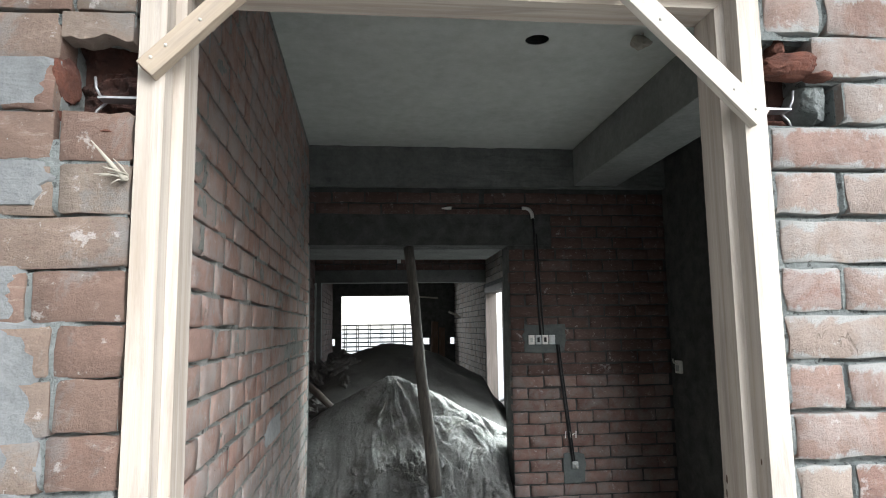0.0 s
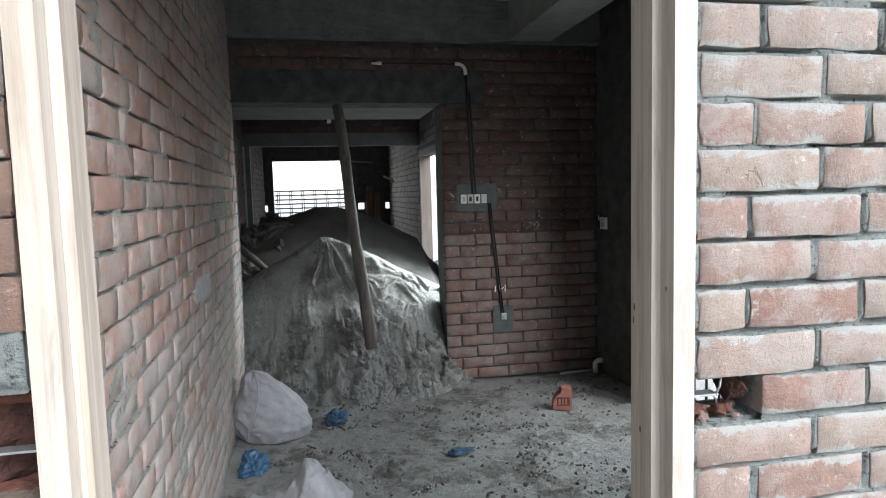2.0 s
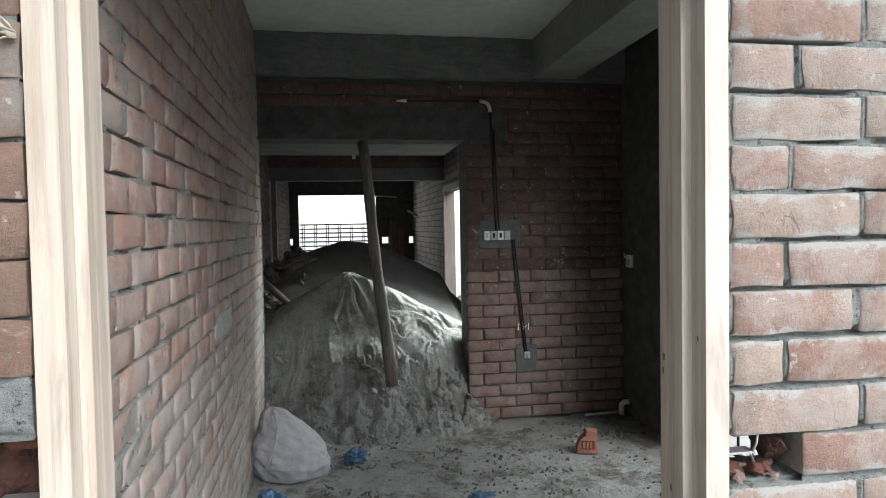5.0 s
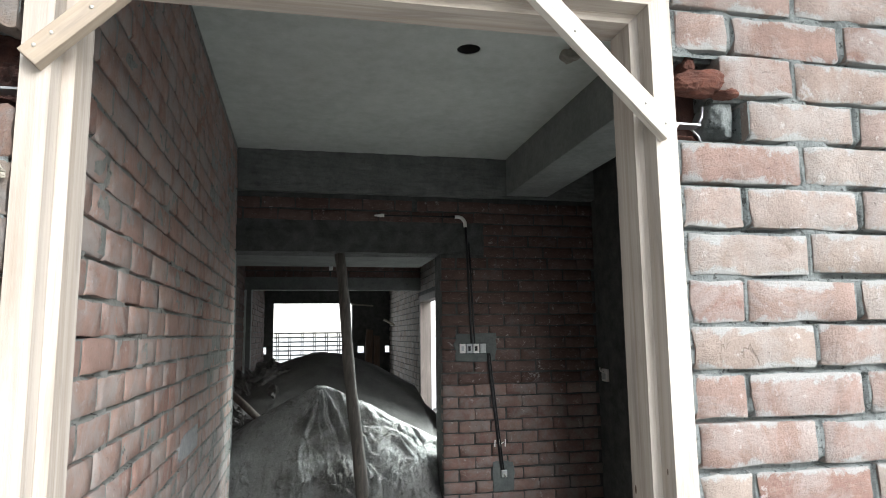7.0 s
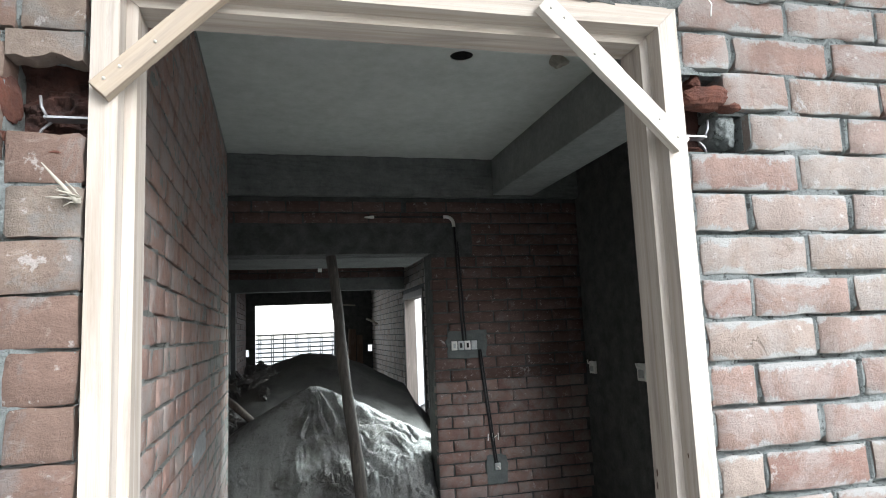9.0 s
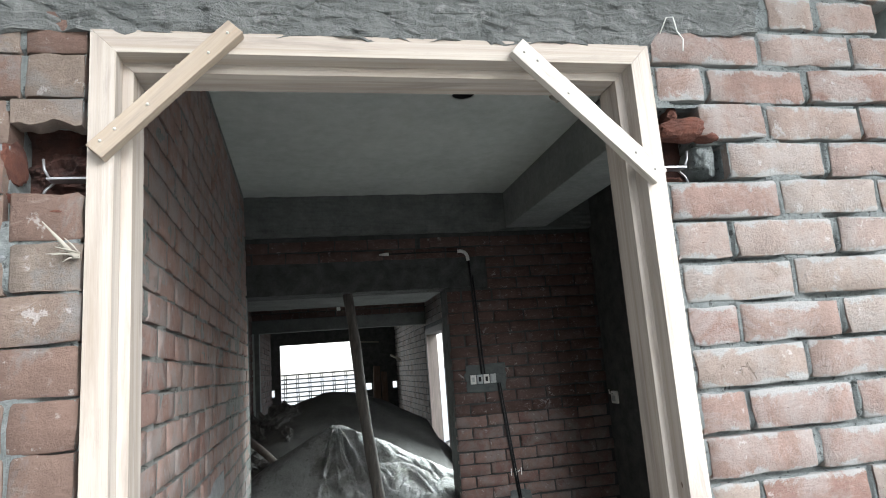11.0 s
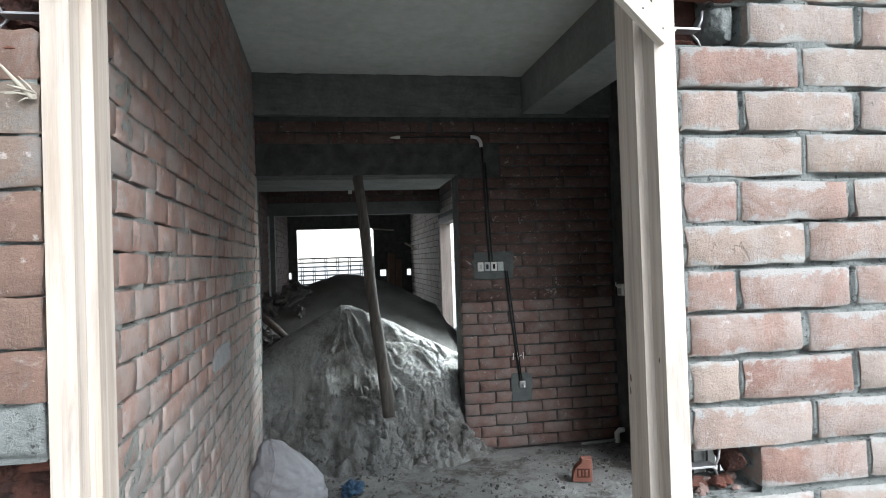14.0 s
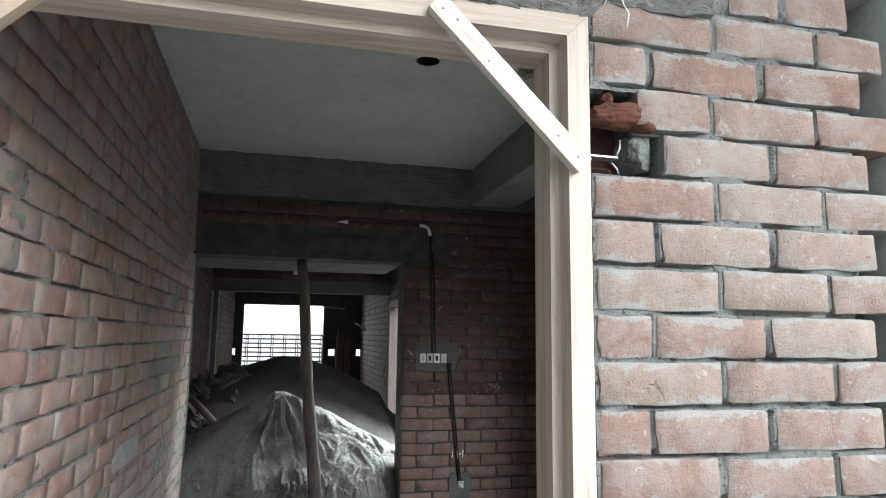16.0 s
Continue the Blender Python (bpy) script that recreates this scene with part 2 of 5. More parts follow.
M_POLE = wood_material("pole_wood", (0.055, 0.049, 0.043), (0.12, 0.110, 0.098), 2, (0.07, 0.06, 0.05), 0.85)
M_PLANK = wood_material("old_plank", (0.075, 0.046, 0.033), (0.135, 0.085, 0.058), 2, (0.04, 0.028, 0.02), 0.85)
M_DOORWOOD = wood_material("door_post_wood", (0.085, 0.070, 0.060), (0.145, 0.124, 0.108), 2, (0.05, 0.04, 0.032))
M_NAIL = plain_material("dusty_nail", (0.50, 0.475, 0.43), 0.8)
M_PIPE = plain_material("black_conduit", (0.012, 0.012, 0.013), 0.45)
M_PVC = plain_material("white_pvc", (0.72, 0.72, 0.68), 0.45)
M_IRON = plain_material("grey_iron", (0.36, 0.36, 0.37), 0.5, 0.8)
M_STEEL = plain_material("galvanised_box", (0.45, 0.47, 0.47), 0.5, 0.6)
M_GRILLE = plain_material("painted_grille", (0.50, 0.51, 0.51), 0.5)
# near black that stands for the shade inside small openings
M_OPENING_SHADE = plain_material("opening_shade", (0.02, 0.02, 0.02), 0.9)
M_PAINT = rough_material("white_wall_paint", (0.42, 0.47, 0.445), (0.50, 0.545, 0.52), 3, 60, 0.002, 0.8)
M_STRAW = plain_material("straw", (0.36, 0.335, 0.28), 0.85)
M_GROUND = rough_material("yard_sand", (0.48, 0.475, 0.45), (0.60, 0.595, 0.57), 1.5, 40, 0.02)
M_RUBBLE = rough_material("rubble_grey", (0.09, 0.087, 0.082), (0.22, 0.215, 0.205), 16, 60, 0.01)
M_STONE = rough_material("clod", (0.075, 0.073, 0.066), (0.19, 0.187, 0.175), 20, 120, 0.006)


# ---- shape helpers ----
def mesh_from(name, bm, mat, smooth=False):
    me = bpy.data.meshes.new(name)
    if smooth:
        for f in bm.faces:
            f.smooth = True
    bm.to_mesh(me)
    bm.free()
    for m in (mat if isinstance(mat, (list, tuple)) else [mat]):
        me.materials.append(m)
    return me


def part(name, bm, mat, parent=None, label="", smooth=False):
    ob = new(name, mesh_from(name, bm, mat, smooth))
    if parent:
        ob.parent = parent
    if label:
        tagged(ob, label)
    return ob


def thing(name, label, category, loc=(0, 0, 0), group=""):
    e = new(name)
    e.location = loc
    return tagged(e, label, category, group)


def box_bm(x0, x1, y0, y1, z0, z1, bevel=0.0, bm=None, jitter=0.0):
    bm = bm or bmesh.new()
    r = bmesh.ops.create_cube(bm, size=1.0)
    for v in r["verts"]:
        v.co = Vector(((x0 + x1) / 2 + v.co.x * (x1 - x0), (y0 + y1) / 2 + v.co.y * (y1 - y0), (z0 + z1) / 2 + v.co.z * (z1 - z0)))
        if jitter:
            v.co += Vector([random.uniform(-jitter, jitter) for _ in range(3)])
    if bevel:
        edges = list({e for v in r["verts"] for e in v.link_edges})
        bmesh.ops.bevel(bm, geom=edges, offset=bevel, segments=2, profile=0.6, affect="EDGES")
    return bm


def structure(name, bm, mat, label, category="wall", smooth=False):
    ob = part(name, bm, mat, None, "", smooth)
    return tagged(ob, label, category, kind="structure")


def tube_bm(points, radius, sides=10, bm=None, caps=True):
    """A round rod along a line of points; radius may be a list."""
    bm = bm or bmesh.new()
    rings = []
    pts = [Vector(p) for p in points]
    for i, p in enumerate(pts):
        d = (pts[min(i + 1, len(pts) - 1)] - pts[max(i - 1, 0)]).normalized()
        u = d.orthogonal().normalized() if i == 0 else (u - d * u.dot(d)).normalized()
        w = d.cross(u)
        r = radius[i] if isinstance(radius, (list, tuple)) else radius
        rings.append([bm.verts.new(p + (u * math.cos(a) + w * math.sin(a)) * r) for a in (2 * math.pi * k / sides for k in range(sides))])
    for a, b in zip(rings, rings[1:]):
        for k in range(sides):
            bm.faces.new((a[k], a[(k + 1) % sides], b[(k + 1) % sides], b[k]))
    if caps:
        bm.faces.new(rings[0][::-1])
        bm.faces.new(rings[-1])
    return bm


def roughen(bm, amount, scale, seed=0.0):
    for v in bm.verts:
        v.co += noise.noise_vector(v.co * scale + Vector((seed, seed * 1.7, 0))) * amount


def shard_bm(size, seed, planes=10, sub=4):
    """A lump broken to flat facets with gritty faces."""
    rng = random.Random(seed)
    cuts = [(Vector([rng.gauss(0, 1) for _ in range(3)]).normalized(), rng.uniform(0.5, 0.9)) for _ in range(planes)]
    bm = bmesh.new()
    bmesh.ops.create_icosphere(bm, subdivisions=sub, radius=1.0)
    for v in bm.verts:
        d = v.co.normalized()
        r = min([1.1] + [h / n.dot(d) for n, h in cuts if n.dot(d) > 0.05])
        r *= 1 + 0.09 * noise.noise(d * 4 + Vector((seed, 0, 0))) + 0.06 * noise.noise(d * 11 + Vector((0, seed, 0)))
        v.co = Vector((d.x * r * size[0], d.y * r * size[1], d.z * r * size[2]))
    return bm


def field(x0, x1, nx, y0, y1, ny, height):
    bm = bmesh.new()
    xs = [x0 + (x1 - x0) * i / nx for i in range(nx + 1)]
    ys = [y0 + (y1 - y0) * j / ny for j in range(ny + 1)]
    vs = [[bm.verts.new((x, y, height(x, y))) for x in xs] for y in ys]
    for j in range(ny):
        for i in range(nx):
            bm.faces.new((vs[j][i], vs[j][i + 1], vs[j + 1][i + 1], vs[j + 1][i]))
    return bm


def smoothstep(a, b, x):
    t = min(1.0, max(0.0, (x - a) / (b - a)))
    return t * t * (3 - 2 * t)


# ---- large structure ----
CEIL = 2.73
LEFT_NEAR, LEFT_FAR = 0.030, -0.036        # face of the brick wall beside the doorway
BACK = 3.50


def floor_height(x, y):
    n = noise.noise(Vector((x * 1.3, y * 1.3, 0))) * 0.02
    n += abs(noise.noise(Vector((x * 4, y * 4, 3)))) * 0.010
    n += (noise.turbulence(Vector((x * 22, y * 22, 7)), 4, True) - 0.5) * 0.013
    litter = smoothstep(-0.05, 0.35, noise.noise(Vector((x * 2.2, y * 2.2, 40))))
    n += litter * 0.055 * max(0.0, noise.turbulence(Vector((x * 17, y * 17, 27)), 4, True) - 0.42)
    return n - 0.008


structure("floor", field(-0.5, 2.7, 290, 0.1, 3.7, 330, floor_height), M_FLOOR, "trodden grey sandy earth floor with clods and footprints", "floor", True)
structure("floor_rear", field(-0.5, 2.1, 80, 3.7, 11.0, 220, floor_height), M_FLOOR, "rough sandy floor of the rear rooms", "floor", True)
bm = bmesh.new()
for a, b in ((-400, 0.10), (11.0, 400)):
    vs = [bm.verts.new(c) for c in ((-400, a, -0.06), (400, a, -0.06), (400, b, -0.06), (-400, b, -0.06))]
    bm.faces.new(vs)
for a, b in ((-400, -0.5), (2.7, 400)):
    vs = [bm.verts.new(c) for c in ((a, 0.10, -0.06), (b, 0.10, -0.06), (b, 11.0, -0.06), (a, 11.0, -0.06))]
    bm.faces.new(vs)
structure("ground", bm, M_GROUND, "pale trodden sandy yard outside the house", "ground")

# ceiling slab with a round junction-box hole
bm = bmesh.new()
HOLE = (1.165, 1.685, 0.055)
outer = [bm.verts.new(c) for c in ((-0.5, 0.06, CEIL), (2.8, 0.06, CEIL), (2.8, 3.9, CEIL), (2.06, 3.9, CEIL), (2.06, 11.0, CEIL), (-0.5, 11.0, CEIL))]
ring = [bm.verts.new((HOLE[0] + HOLE[2] * math.cos(a), HOLE[1] + HOLE[2] * math.sin(a), CEIL)) for a in (2 * math.pi * k / 24 for k in range(24))]
edges = [bm.edges.new((outer[i], outer[(i + 1) % 6])) for i in range(6)] + [bm.edges.new((ring[i], ring[(i + 1) % 24])) for i in range(24)]
bmesh.ops.triangle_fill(bm, use_beauty=True, edges=edges)
top = [bm.verts.new((v.co.x, v.co.y, CEIL + 0.06)) for v in ring]
for i in range(24):
    bm.faces.new((ring[i], ring[(i + 1) % 24], top[(i + 1) % 24], top[i]))
bm.faces.new(top)
box_bm(-0.6, 2.9, -0.05, 3.9, CEIL + 0.07, CEIL + 0.2, 0, bm)
box_bm(-0.6, 2.1, 3.9, 11.1, CEIL + 0.07, CEIL + 0.2, 0, bm)
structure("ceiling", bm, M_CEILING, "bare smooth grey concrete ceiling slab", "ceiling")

bm = box_bm(-0.1, 2.7, BACK - 0.06, BACK + 0.25, 2.44, CEIL - 0.001)
bmesh.ops.subdivide_edges(bm, edges=bm.edges[:], cuts=30, use_grid_fill=True)
roughen(bm, 0.010, 14)
roughen(bm, 0.006, 45)
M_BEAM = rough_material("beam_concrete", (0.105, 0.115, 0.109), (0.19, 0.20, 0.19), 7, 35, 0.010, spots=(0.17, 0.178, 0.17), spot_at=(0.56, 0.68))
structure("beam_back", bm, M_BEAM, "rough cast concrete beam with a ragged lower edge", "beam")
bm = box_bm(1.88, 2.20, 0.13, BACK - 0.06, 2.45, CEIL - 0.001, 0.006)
# grey well below the slab's: the beam's shaded side is in its colour
M_BEAM_SIDE = rough_material("shaded_beam_concrete", (0.19, 0.205, 0.195), (0.27, 0.285, 0.27), 3.5, 30, 0.002)
structure("beam_side", bm, M_BEAM_SIDE, "smooth concrete ceiling beam, its shade put into the grey", "beam")

# lintels
bm = box_bm(-0.1, 1.70, BACK - 0.012, BACK + 0.25, 2.02, 2.18)
bmesh.ops.subdivide_edges(bm, edges=bm.edges[:], cuts=24, use_grid_fill=True)
roughen(bm, 0.006, 17, 3.0)
# the lintel takes the darkened mortar, so its shade is coloured in
structure("lintel_back", bm, M_MORTAR_SHADED, "cast concrete lintel over the wide inner opening", "lintel")
structure("loft_slab", box_bm(-0.34, 1.40, BACK + 0.252, 4.5, 2.022, 2.10, 0.004), M_CONCRETE, "concrete loft slab behind the inner opening", "slab")
bm = box_bm(-0.35, 1.36, -0.012, 0.12, 2.068, 2.26)
bmesh.ops.subdivide_edges(bm, edges=bm.edges[:], cuts=70, use_grid_fill=True)
for v in bm.verts:  # over the brickwork the cement stops higher, and its end slants
    if v.co.x > 1.12 and v.co.z < 2.16:
        v.co.z = max(v.co.z, 2.104 + 0.012 * noise.noise(Vector((v.co.x * 30, 0, 2))))
    if v.co.x > 1.2:
        v.co.x += (v.co.x - 1.2) * (0.05 + (v.co.z - 2.1) * 1.4)
roughen(bm, 0.010, 22, 5.0)
roughen(bm, 0.008, 60, 8.0)
roughen(bm, 0.005, 130, 2.0)
M_LINTEL = rough_material("lintel_concrete", (0.105, 0.112, 0.107), (0.19, 0.197, 0.188), 11, 55, 0.022, spots=(0.26, 0.265, 0.255), spot_at=(0.56, 0.66))
structure("lintel_front", bm, M_LINTEL, "rough grey concrete lintel with cement drips over the doorway", "lintel")

# room behind: walls, second opening, window wall
bm = box_bm(2.58, 2.72, 0.13, 1.25, 0, CEIL - 0.002)
box_bm(2.58, 2.72, 2.48, BACK + 0.24, 0, CEIL - 0.002, 0, bm)
box_bm(2.58, 2.72, 1.25, 2.48, 2.05, CEIL - 0.002, 0, bm)
structure("wall_right", bm, M_MORTAR_SHADED, "rendered side wall with mortar daubs, darkened for shade")
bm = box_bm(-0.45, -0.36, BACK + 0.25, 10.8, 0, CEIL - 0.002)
structure("wall_rear_left", bm, M_MORTAR_SHADED, "brick side wall of the rear rooms")
bm = box_bm(-0.36, 1.88, 7.3, 7.45, 2.02, 2.18)
structure("lintel_rear", bm, M_CONCRETE, "concrete lintel across the rear opening", "lintel")
bm = box_bm(-0.36, 1.90, 7.31, 7.44, 2.18, CEIL - 0.002)
structure("wall_rear_top", bm, M_MORTAR_SHADED, "brickwork over the rear lintel")
structure("wall_rear_pier", box_bm(-0.36, -0.27, 7.3, 7.45, 0, 2.02), M_CONCRETE, "narrow plastered pier beside the rear opening")
# white strip drawn for the daylight caught by the pier's edge
structure("lit_edge_rear", box_bm(-0.358, -0.328, 7.272, 7.298, 0, 2.018, 0.003), M_PAINT, "pale narrow strip painted for the lit edge of the rear pier", "trim")
# side wall with a doorway
bm = box_bm(1.90, 2.02, BACK + 0.25, 3.87, 0, CEIL - 0.002)
box_bm(1.90, 2.02, 4.60, 6.2, 0, CEIL - 0.002, 0, bm)
box_bm(1.90, 2.02, 3.87, 4.60, 2.05, CEIL - 0.002, 0, bm)
box_bm(1.90, 2.02, 7.45, 10.8, 0, CEIL - 0.002, 0, bm)
box_bm(1.90, 2.02, 6.2, 7.45, 1.95, CEIL - 0.002, 0, bm)
structure("wall_rear_right", bm, M_MORTAR_SHADED, "brick side wall with a doorway to the daylight")
# window wall with cable holes
WY0, WY1 = 10.8, 10.93
bm = box_bm(-0.45, 2.02, WY0, WY1, 2.02, CEIL - 0.002)
box_bm(-0.45, 2.02, WY0, WY1, 0, 0.75, 0, bm)
cuts = [(-0.45, -0.20), (1.20, 2.02)]
HZ0, HZ1 = 1.12, 1.24
for a, b in cuts:
    box_bm(a, b, WY0, WY1, 0.75, HZ0, 0, bm)
    box_bm(a, b, WY0, WY1, HZ1, 2.02, 0, bm)
for a, b in ((-0.45, -0.43), (-0.31, -0.20), (1.20, 1.30), (1.42, 1.80), (1.89, 2.02)):
    box_bm(a, b, WY0, WY1, HZ0, HZ1, 0, bm)
structure("wall_window", bm, M_MORTAR_SHADED, "rendered wall, darkened for shade, with a bare window opening and small knocked holes")
# closing wall, and an unseen slab and side wall added to block sky light
structure("sky_block_slab", box_bm(-3.0, 3.6, -1.1, -0.06, 2.86, 3.0), M_CEILING, "added unseen slab that blocks sky light over the entrance", "slab")
structure("wall_sky_block", box_bm(-1.05, -0.90, -4.5, 0.0, -0.06, 2.86), M_MORTAR, "added unseen wall that blocks sky light left of the entrance")
structure("wall_mid_right", box_bm(1.91, 2.72, BACK + 0.24, BACK + 0.36, 0, CEIL - 0.002), M_MORTAR_SHADED, "plain closing wall")

# ---- brickwork ----
BL, BH, JOINT, COURSE = 0.222, 0.0725, 0.012, 0.083


def brick_mesh(name, length, seed, mat, depth=0.06, high=BH, wear=0.0030):
    """One brick: uneven front with worn edges; the face looks along -y, base corner at the origin."""
    rng = random.Random(seed)
    bm = bmesh.new()
    nx = 5 if length > 0.15 else 4
    xs = [0, 0.004] + [length * i / (nx - 1) for i in range(1, nx - 1)] + [length - 0.004, length]
    zs = [0, 0.004, high / 2, high - 0.004, high]
    vs = []
    for j, z in enumerate(zs):
        row = []
        for i, x in enumerate(xs):
            edge = i in (0, len(xs) - 1) or j in (0, 4)
            y = (0.0032 if edge else 0.0) + rng.uniform(-wear, wear) * 0.6
            if (i in (0, len(xs) - 1)) and j in (0, 4):
                y += rng.uniform(0.0, 0.012)
            k = wear if edge else wear * 0.5
            row.append(bm.verts.new((x + rng.uniform(-k, k), y, z + rng.uniform(-k, k) * 0.8)))
        vs.append(row)
    for j in range(4):
        for i in range(len(xs) - 1):
            bm.faces.new((vs[j][i], vs[j][i + 1], vs[j + 1][i + 1], vs[j + 1][i]))
    rim = [vs[0][i] for i in range(len(xs))] + [vs[j][-1] for j in range(1, 5)] + [vs[4][i] for i in range(len(xs) - 2, -1, -1)] + [vs[j][0] for j in range(3, 0, -1)]
    back = [bm.verts.new((v.co.x, depth, v.co.z)) for v in rim]
    n = len(rim)
    for i in range(n):
        bm.faces.new((rim[(i + 1) % n], rim[i], back[i], back[(i + 1) % n]))
    for e in {e for v in rim for e in v.link_edges}:
        e.smooth = not all(v in rim for v in e.verts)
    return mesh_from(name, bm, mat, True)


POOL = {}


def brick_of(length, mat, high=BH):
    key = (round(length, 2), mat.name, high)
    if key not in POOL:
        POOL[key] = [brick_mesh("brick", length, hash(round(length * 1000)) + k, mat, 0.06, high) for k in range(7)]
    return random.choice(POOL[key])


def lay(parent, mat, start, turn, runs, zlist, proud=0.010, high=BH, tilt=0.5):
    """Bricks as objects. runs(k) gives (u0, u1) spans along the wall for course k; start, turn place the wall's line."""
    base = Matrix.Translation(start) @ Matrix.Rotation(turn, 4, "Z")
    for k, z in zlist:
        for u0, u1 in runs(k):
            ob = new("brick", brick_of(u1 - u0, mat, high))
            ob.parent = parent
            sx = (u1 - u0) / round(u1 - u0, 2) if round(u1 - u0, 2) else 1
            ob.matrix_local = base @ pose(u0, -proud + random.uniform(-0.002, 0.002), z + random.uniform(-0.0025, 0.0025), random.uniform(-tilt, tilt), random.uniform(-0.45, 0.45), random.uniform(-tilt, tilt)) @ Matrix.Diagonal((sx, 1, 1, 1))


def lay_joined(name, parent, mat, start, turn, runs, zlist, proud=0.010):
    base = Matrix.Translation(start) @ Matrix.Rotation(turn, 4, "Z")
    bm = bmesh.new()
    verts, faces = [], []
    for k, z in zlist:
        for u0, u1 in runs(k):
            p = -proud + random.uniform(-0.004, 0.004)
            c, o = 0.006, len(verts)
            for (x, y, zz) in ((u0, p + c, 0), (u1, p + c, 0), (u1, p + c, BH), (u0, p + c, BH), (u0 + c, p, c), (u1 - c, p, c), (u1 - c, p, BH - c), (u0 + c, p, BH - c), (u0, 0.03, 0), (u1, 0.03, 0), (u1, 0.03, BH), (u0, 0.03, BH)):
                j = Vector([random.uniform(-0.002, 0.002) for _ in range(3)])
                verts.append(base @ (Vector((x, y, z + zz)) + j))
            faces += [[o + i for i in f] for f in ((4, 5, 6, 7), (0, 1, 5, 4), (1, 2, 6, 5), (2, 3, 7, 6), (3, 0, 4, 7), (8, 9, 1, 0), (9, 10, 2, 1), (10, 11, 3, 2), (11, 8, 0, 3))]
    bm.free()
    me = bpy.data.meshes.new(name)
    me.from_pydata([tuple(v) for v in verts], [], faces)
    me.materials.append(mat)
    ob = new(name, me)
    ob.parent = parent
    return tagged(ob, kind="stuff")


def mortar_face(parent, mat, u0, u1, z0, z1, step, y, rough, seed, first, groove=0.012, keep=None, wide=1.0, courses=()):
    """The struck joints: a relief sheet just behind the bricks' faces, undercut below each course. first: a course's bottom."""
    nu = max(1, round((u1 - u0) / step))
    us = [u0 + (u1 - u0) * i / nu for i in range(nu + 1)]
    zz, k = [], math.ceil((z0 - first) / COURSE)
    while first + k * COURSE < z1:
        zz += [(first + k * COURSE + d, g) for d, g in ((-0.016, 0), (-0.012, 0), (-0.0038 * wide - 0.0017, 0.0), (-0.0038 * wide, 1.0), (-0.0005, 1.0), (0.003, 0.5), (0.012, 0), (0.035, 0), (0.058, 0)) if z0 <= first + k * COURSE + d <= z1]
        k += 1
    zz = [(z0, 0)] + zz + [(z1, 0)]
    verts, faces = [], []
    for z, g in zz:
        for u in us:
            p = Vector((u * 16, seed, z * 16))
            n = noise.noise(p) * 0.5 + noise.noise(p * 3.1) * 0.4 + noise.noise(p * 7) * 0.35 + noise.noise(p * 15) * 0.35
            cut = g * groove * smoothstep(-0.35, 0.15, noise.noise(Vector((u * 9, seed + 3, z * 5))))
            for b, spans in courses:  # gashes down the upright joints
                if b < z < b + BH:
                    for (_, e), (f, _) in zip(spans, spans[1:]):
                        side = e + 0.013 if noise.noise(Vector((e * 40, b * 40, 1))) < 0.25 else f + 0.003
                        if abs(u - side) < 0.0038:
                            cut += groove * 0.8 * smoothstep(-0.3, 0.2, noise.noise(Vector((e * 31, z * 22, b * 9))))
            verts.append((u, y - rough * n + cut, z + 0.0015 * noise.noise(Vector((u * 25, z * 3, seed)))))
    w = nu + 1
    for j in range(len(zz) - 1):
        for i in range(nu):
            if keep is None or keep((us[i] + us[i + 1]) / 2, (zz[j][0] + zz[j + 1][0]) / 2):
                a = j * w + i
                faces.append((a, a + 1, a + 1 + w, a + w))
    me = bpy.data.meshes.new("mortar")
    me.from_pydata(verts, [], faces)
    me.polygons.foreach_set("use_smooth", [True] * len(faces))
    me.materials.append(mat)
    ob = new("mortar", me)
    ob.parent = parent
    return ob


def running(u0, u1, shift=0.0, length=BL):
    """Half-bond courses between two ends."""
    def spans(k):
        out = []
        x = u0 - ((length + JOINT) / 2 if k % 2 else 0.0) - shift
        while x < u1:
            a, b = max(x, u0), min(x + length + random.uniform(-0.006, 0.006), u1)
            if b - a > 0.035:
                out.append((a, b))
            x += length + JOINT
        return out
    return spans


# ---- door frame ----
door_frame = thing("door_frame", "new unpainted pale timber door frame set in a brick opening", "door frame")
FX0, FX1, FTOP = 0.056, 1.112, 2.072


def prism(bm, outline, y0, y1, bevel):
    """A plank's outline in the wall's plane, given depth."""
    front = [bm.verts.new((x, y0, z)) for x, z in outline]
    back = [bm.verts.new((x, y1, z)) for x, z in outline]
    n = len(outline)
    fs = [bm.faces.new(front), bm.faces.new(back[::-1])] + [bm.faces.new((front[(i + 1) % n], front[i], back[i], back[(i + 1) % n])) for i in range(n)]
    bmesh.ops.recalc_face_normals(bm, faces=fs)
    bmesh.ops.bevel(bm, geom=list({e for f in fs for e in f.edges}), offset=bevel, segments=2, profile=0.6, affect="EDGES")
    return bm


LIP, REBATE = 0.042, 0.060


def jamb(sign, x_out):
    """Rebated upright, mitred to the head: a thin front lip and a thicker back part."""
    b, c = x_out + sign * LIP, x_out + sign * REBATE
    bm = prism(bmesh.new(), [(x_out, 0.0), (b, 0.0), (b, FTOP - LIP), (x_out, FTOP - 0.0002)], -0.012, 0.030, 0.0007)
    return prism(bm, [(x_out, 0.0), (c, 0.0), (c, FTOP - REBATE), (x_out, FTOP - 0.003)], 0.0302, 0.105, 0.0008)


part("jamb", jamb(1, FX0), M_WOOD_Z, door_frame)
part("jamb", jamb(-1, FX1), M_WOOD_Z, door_frame)
g = 0.0002
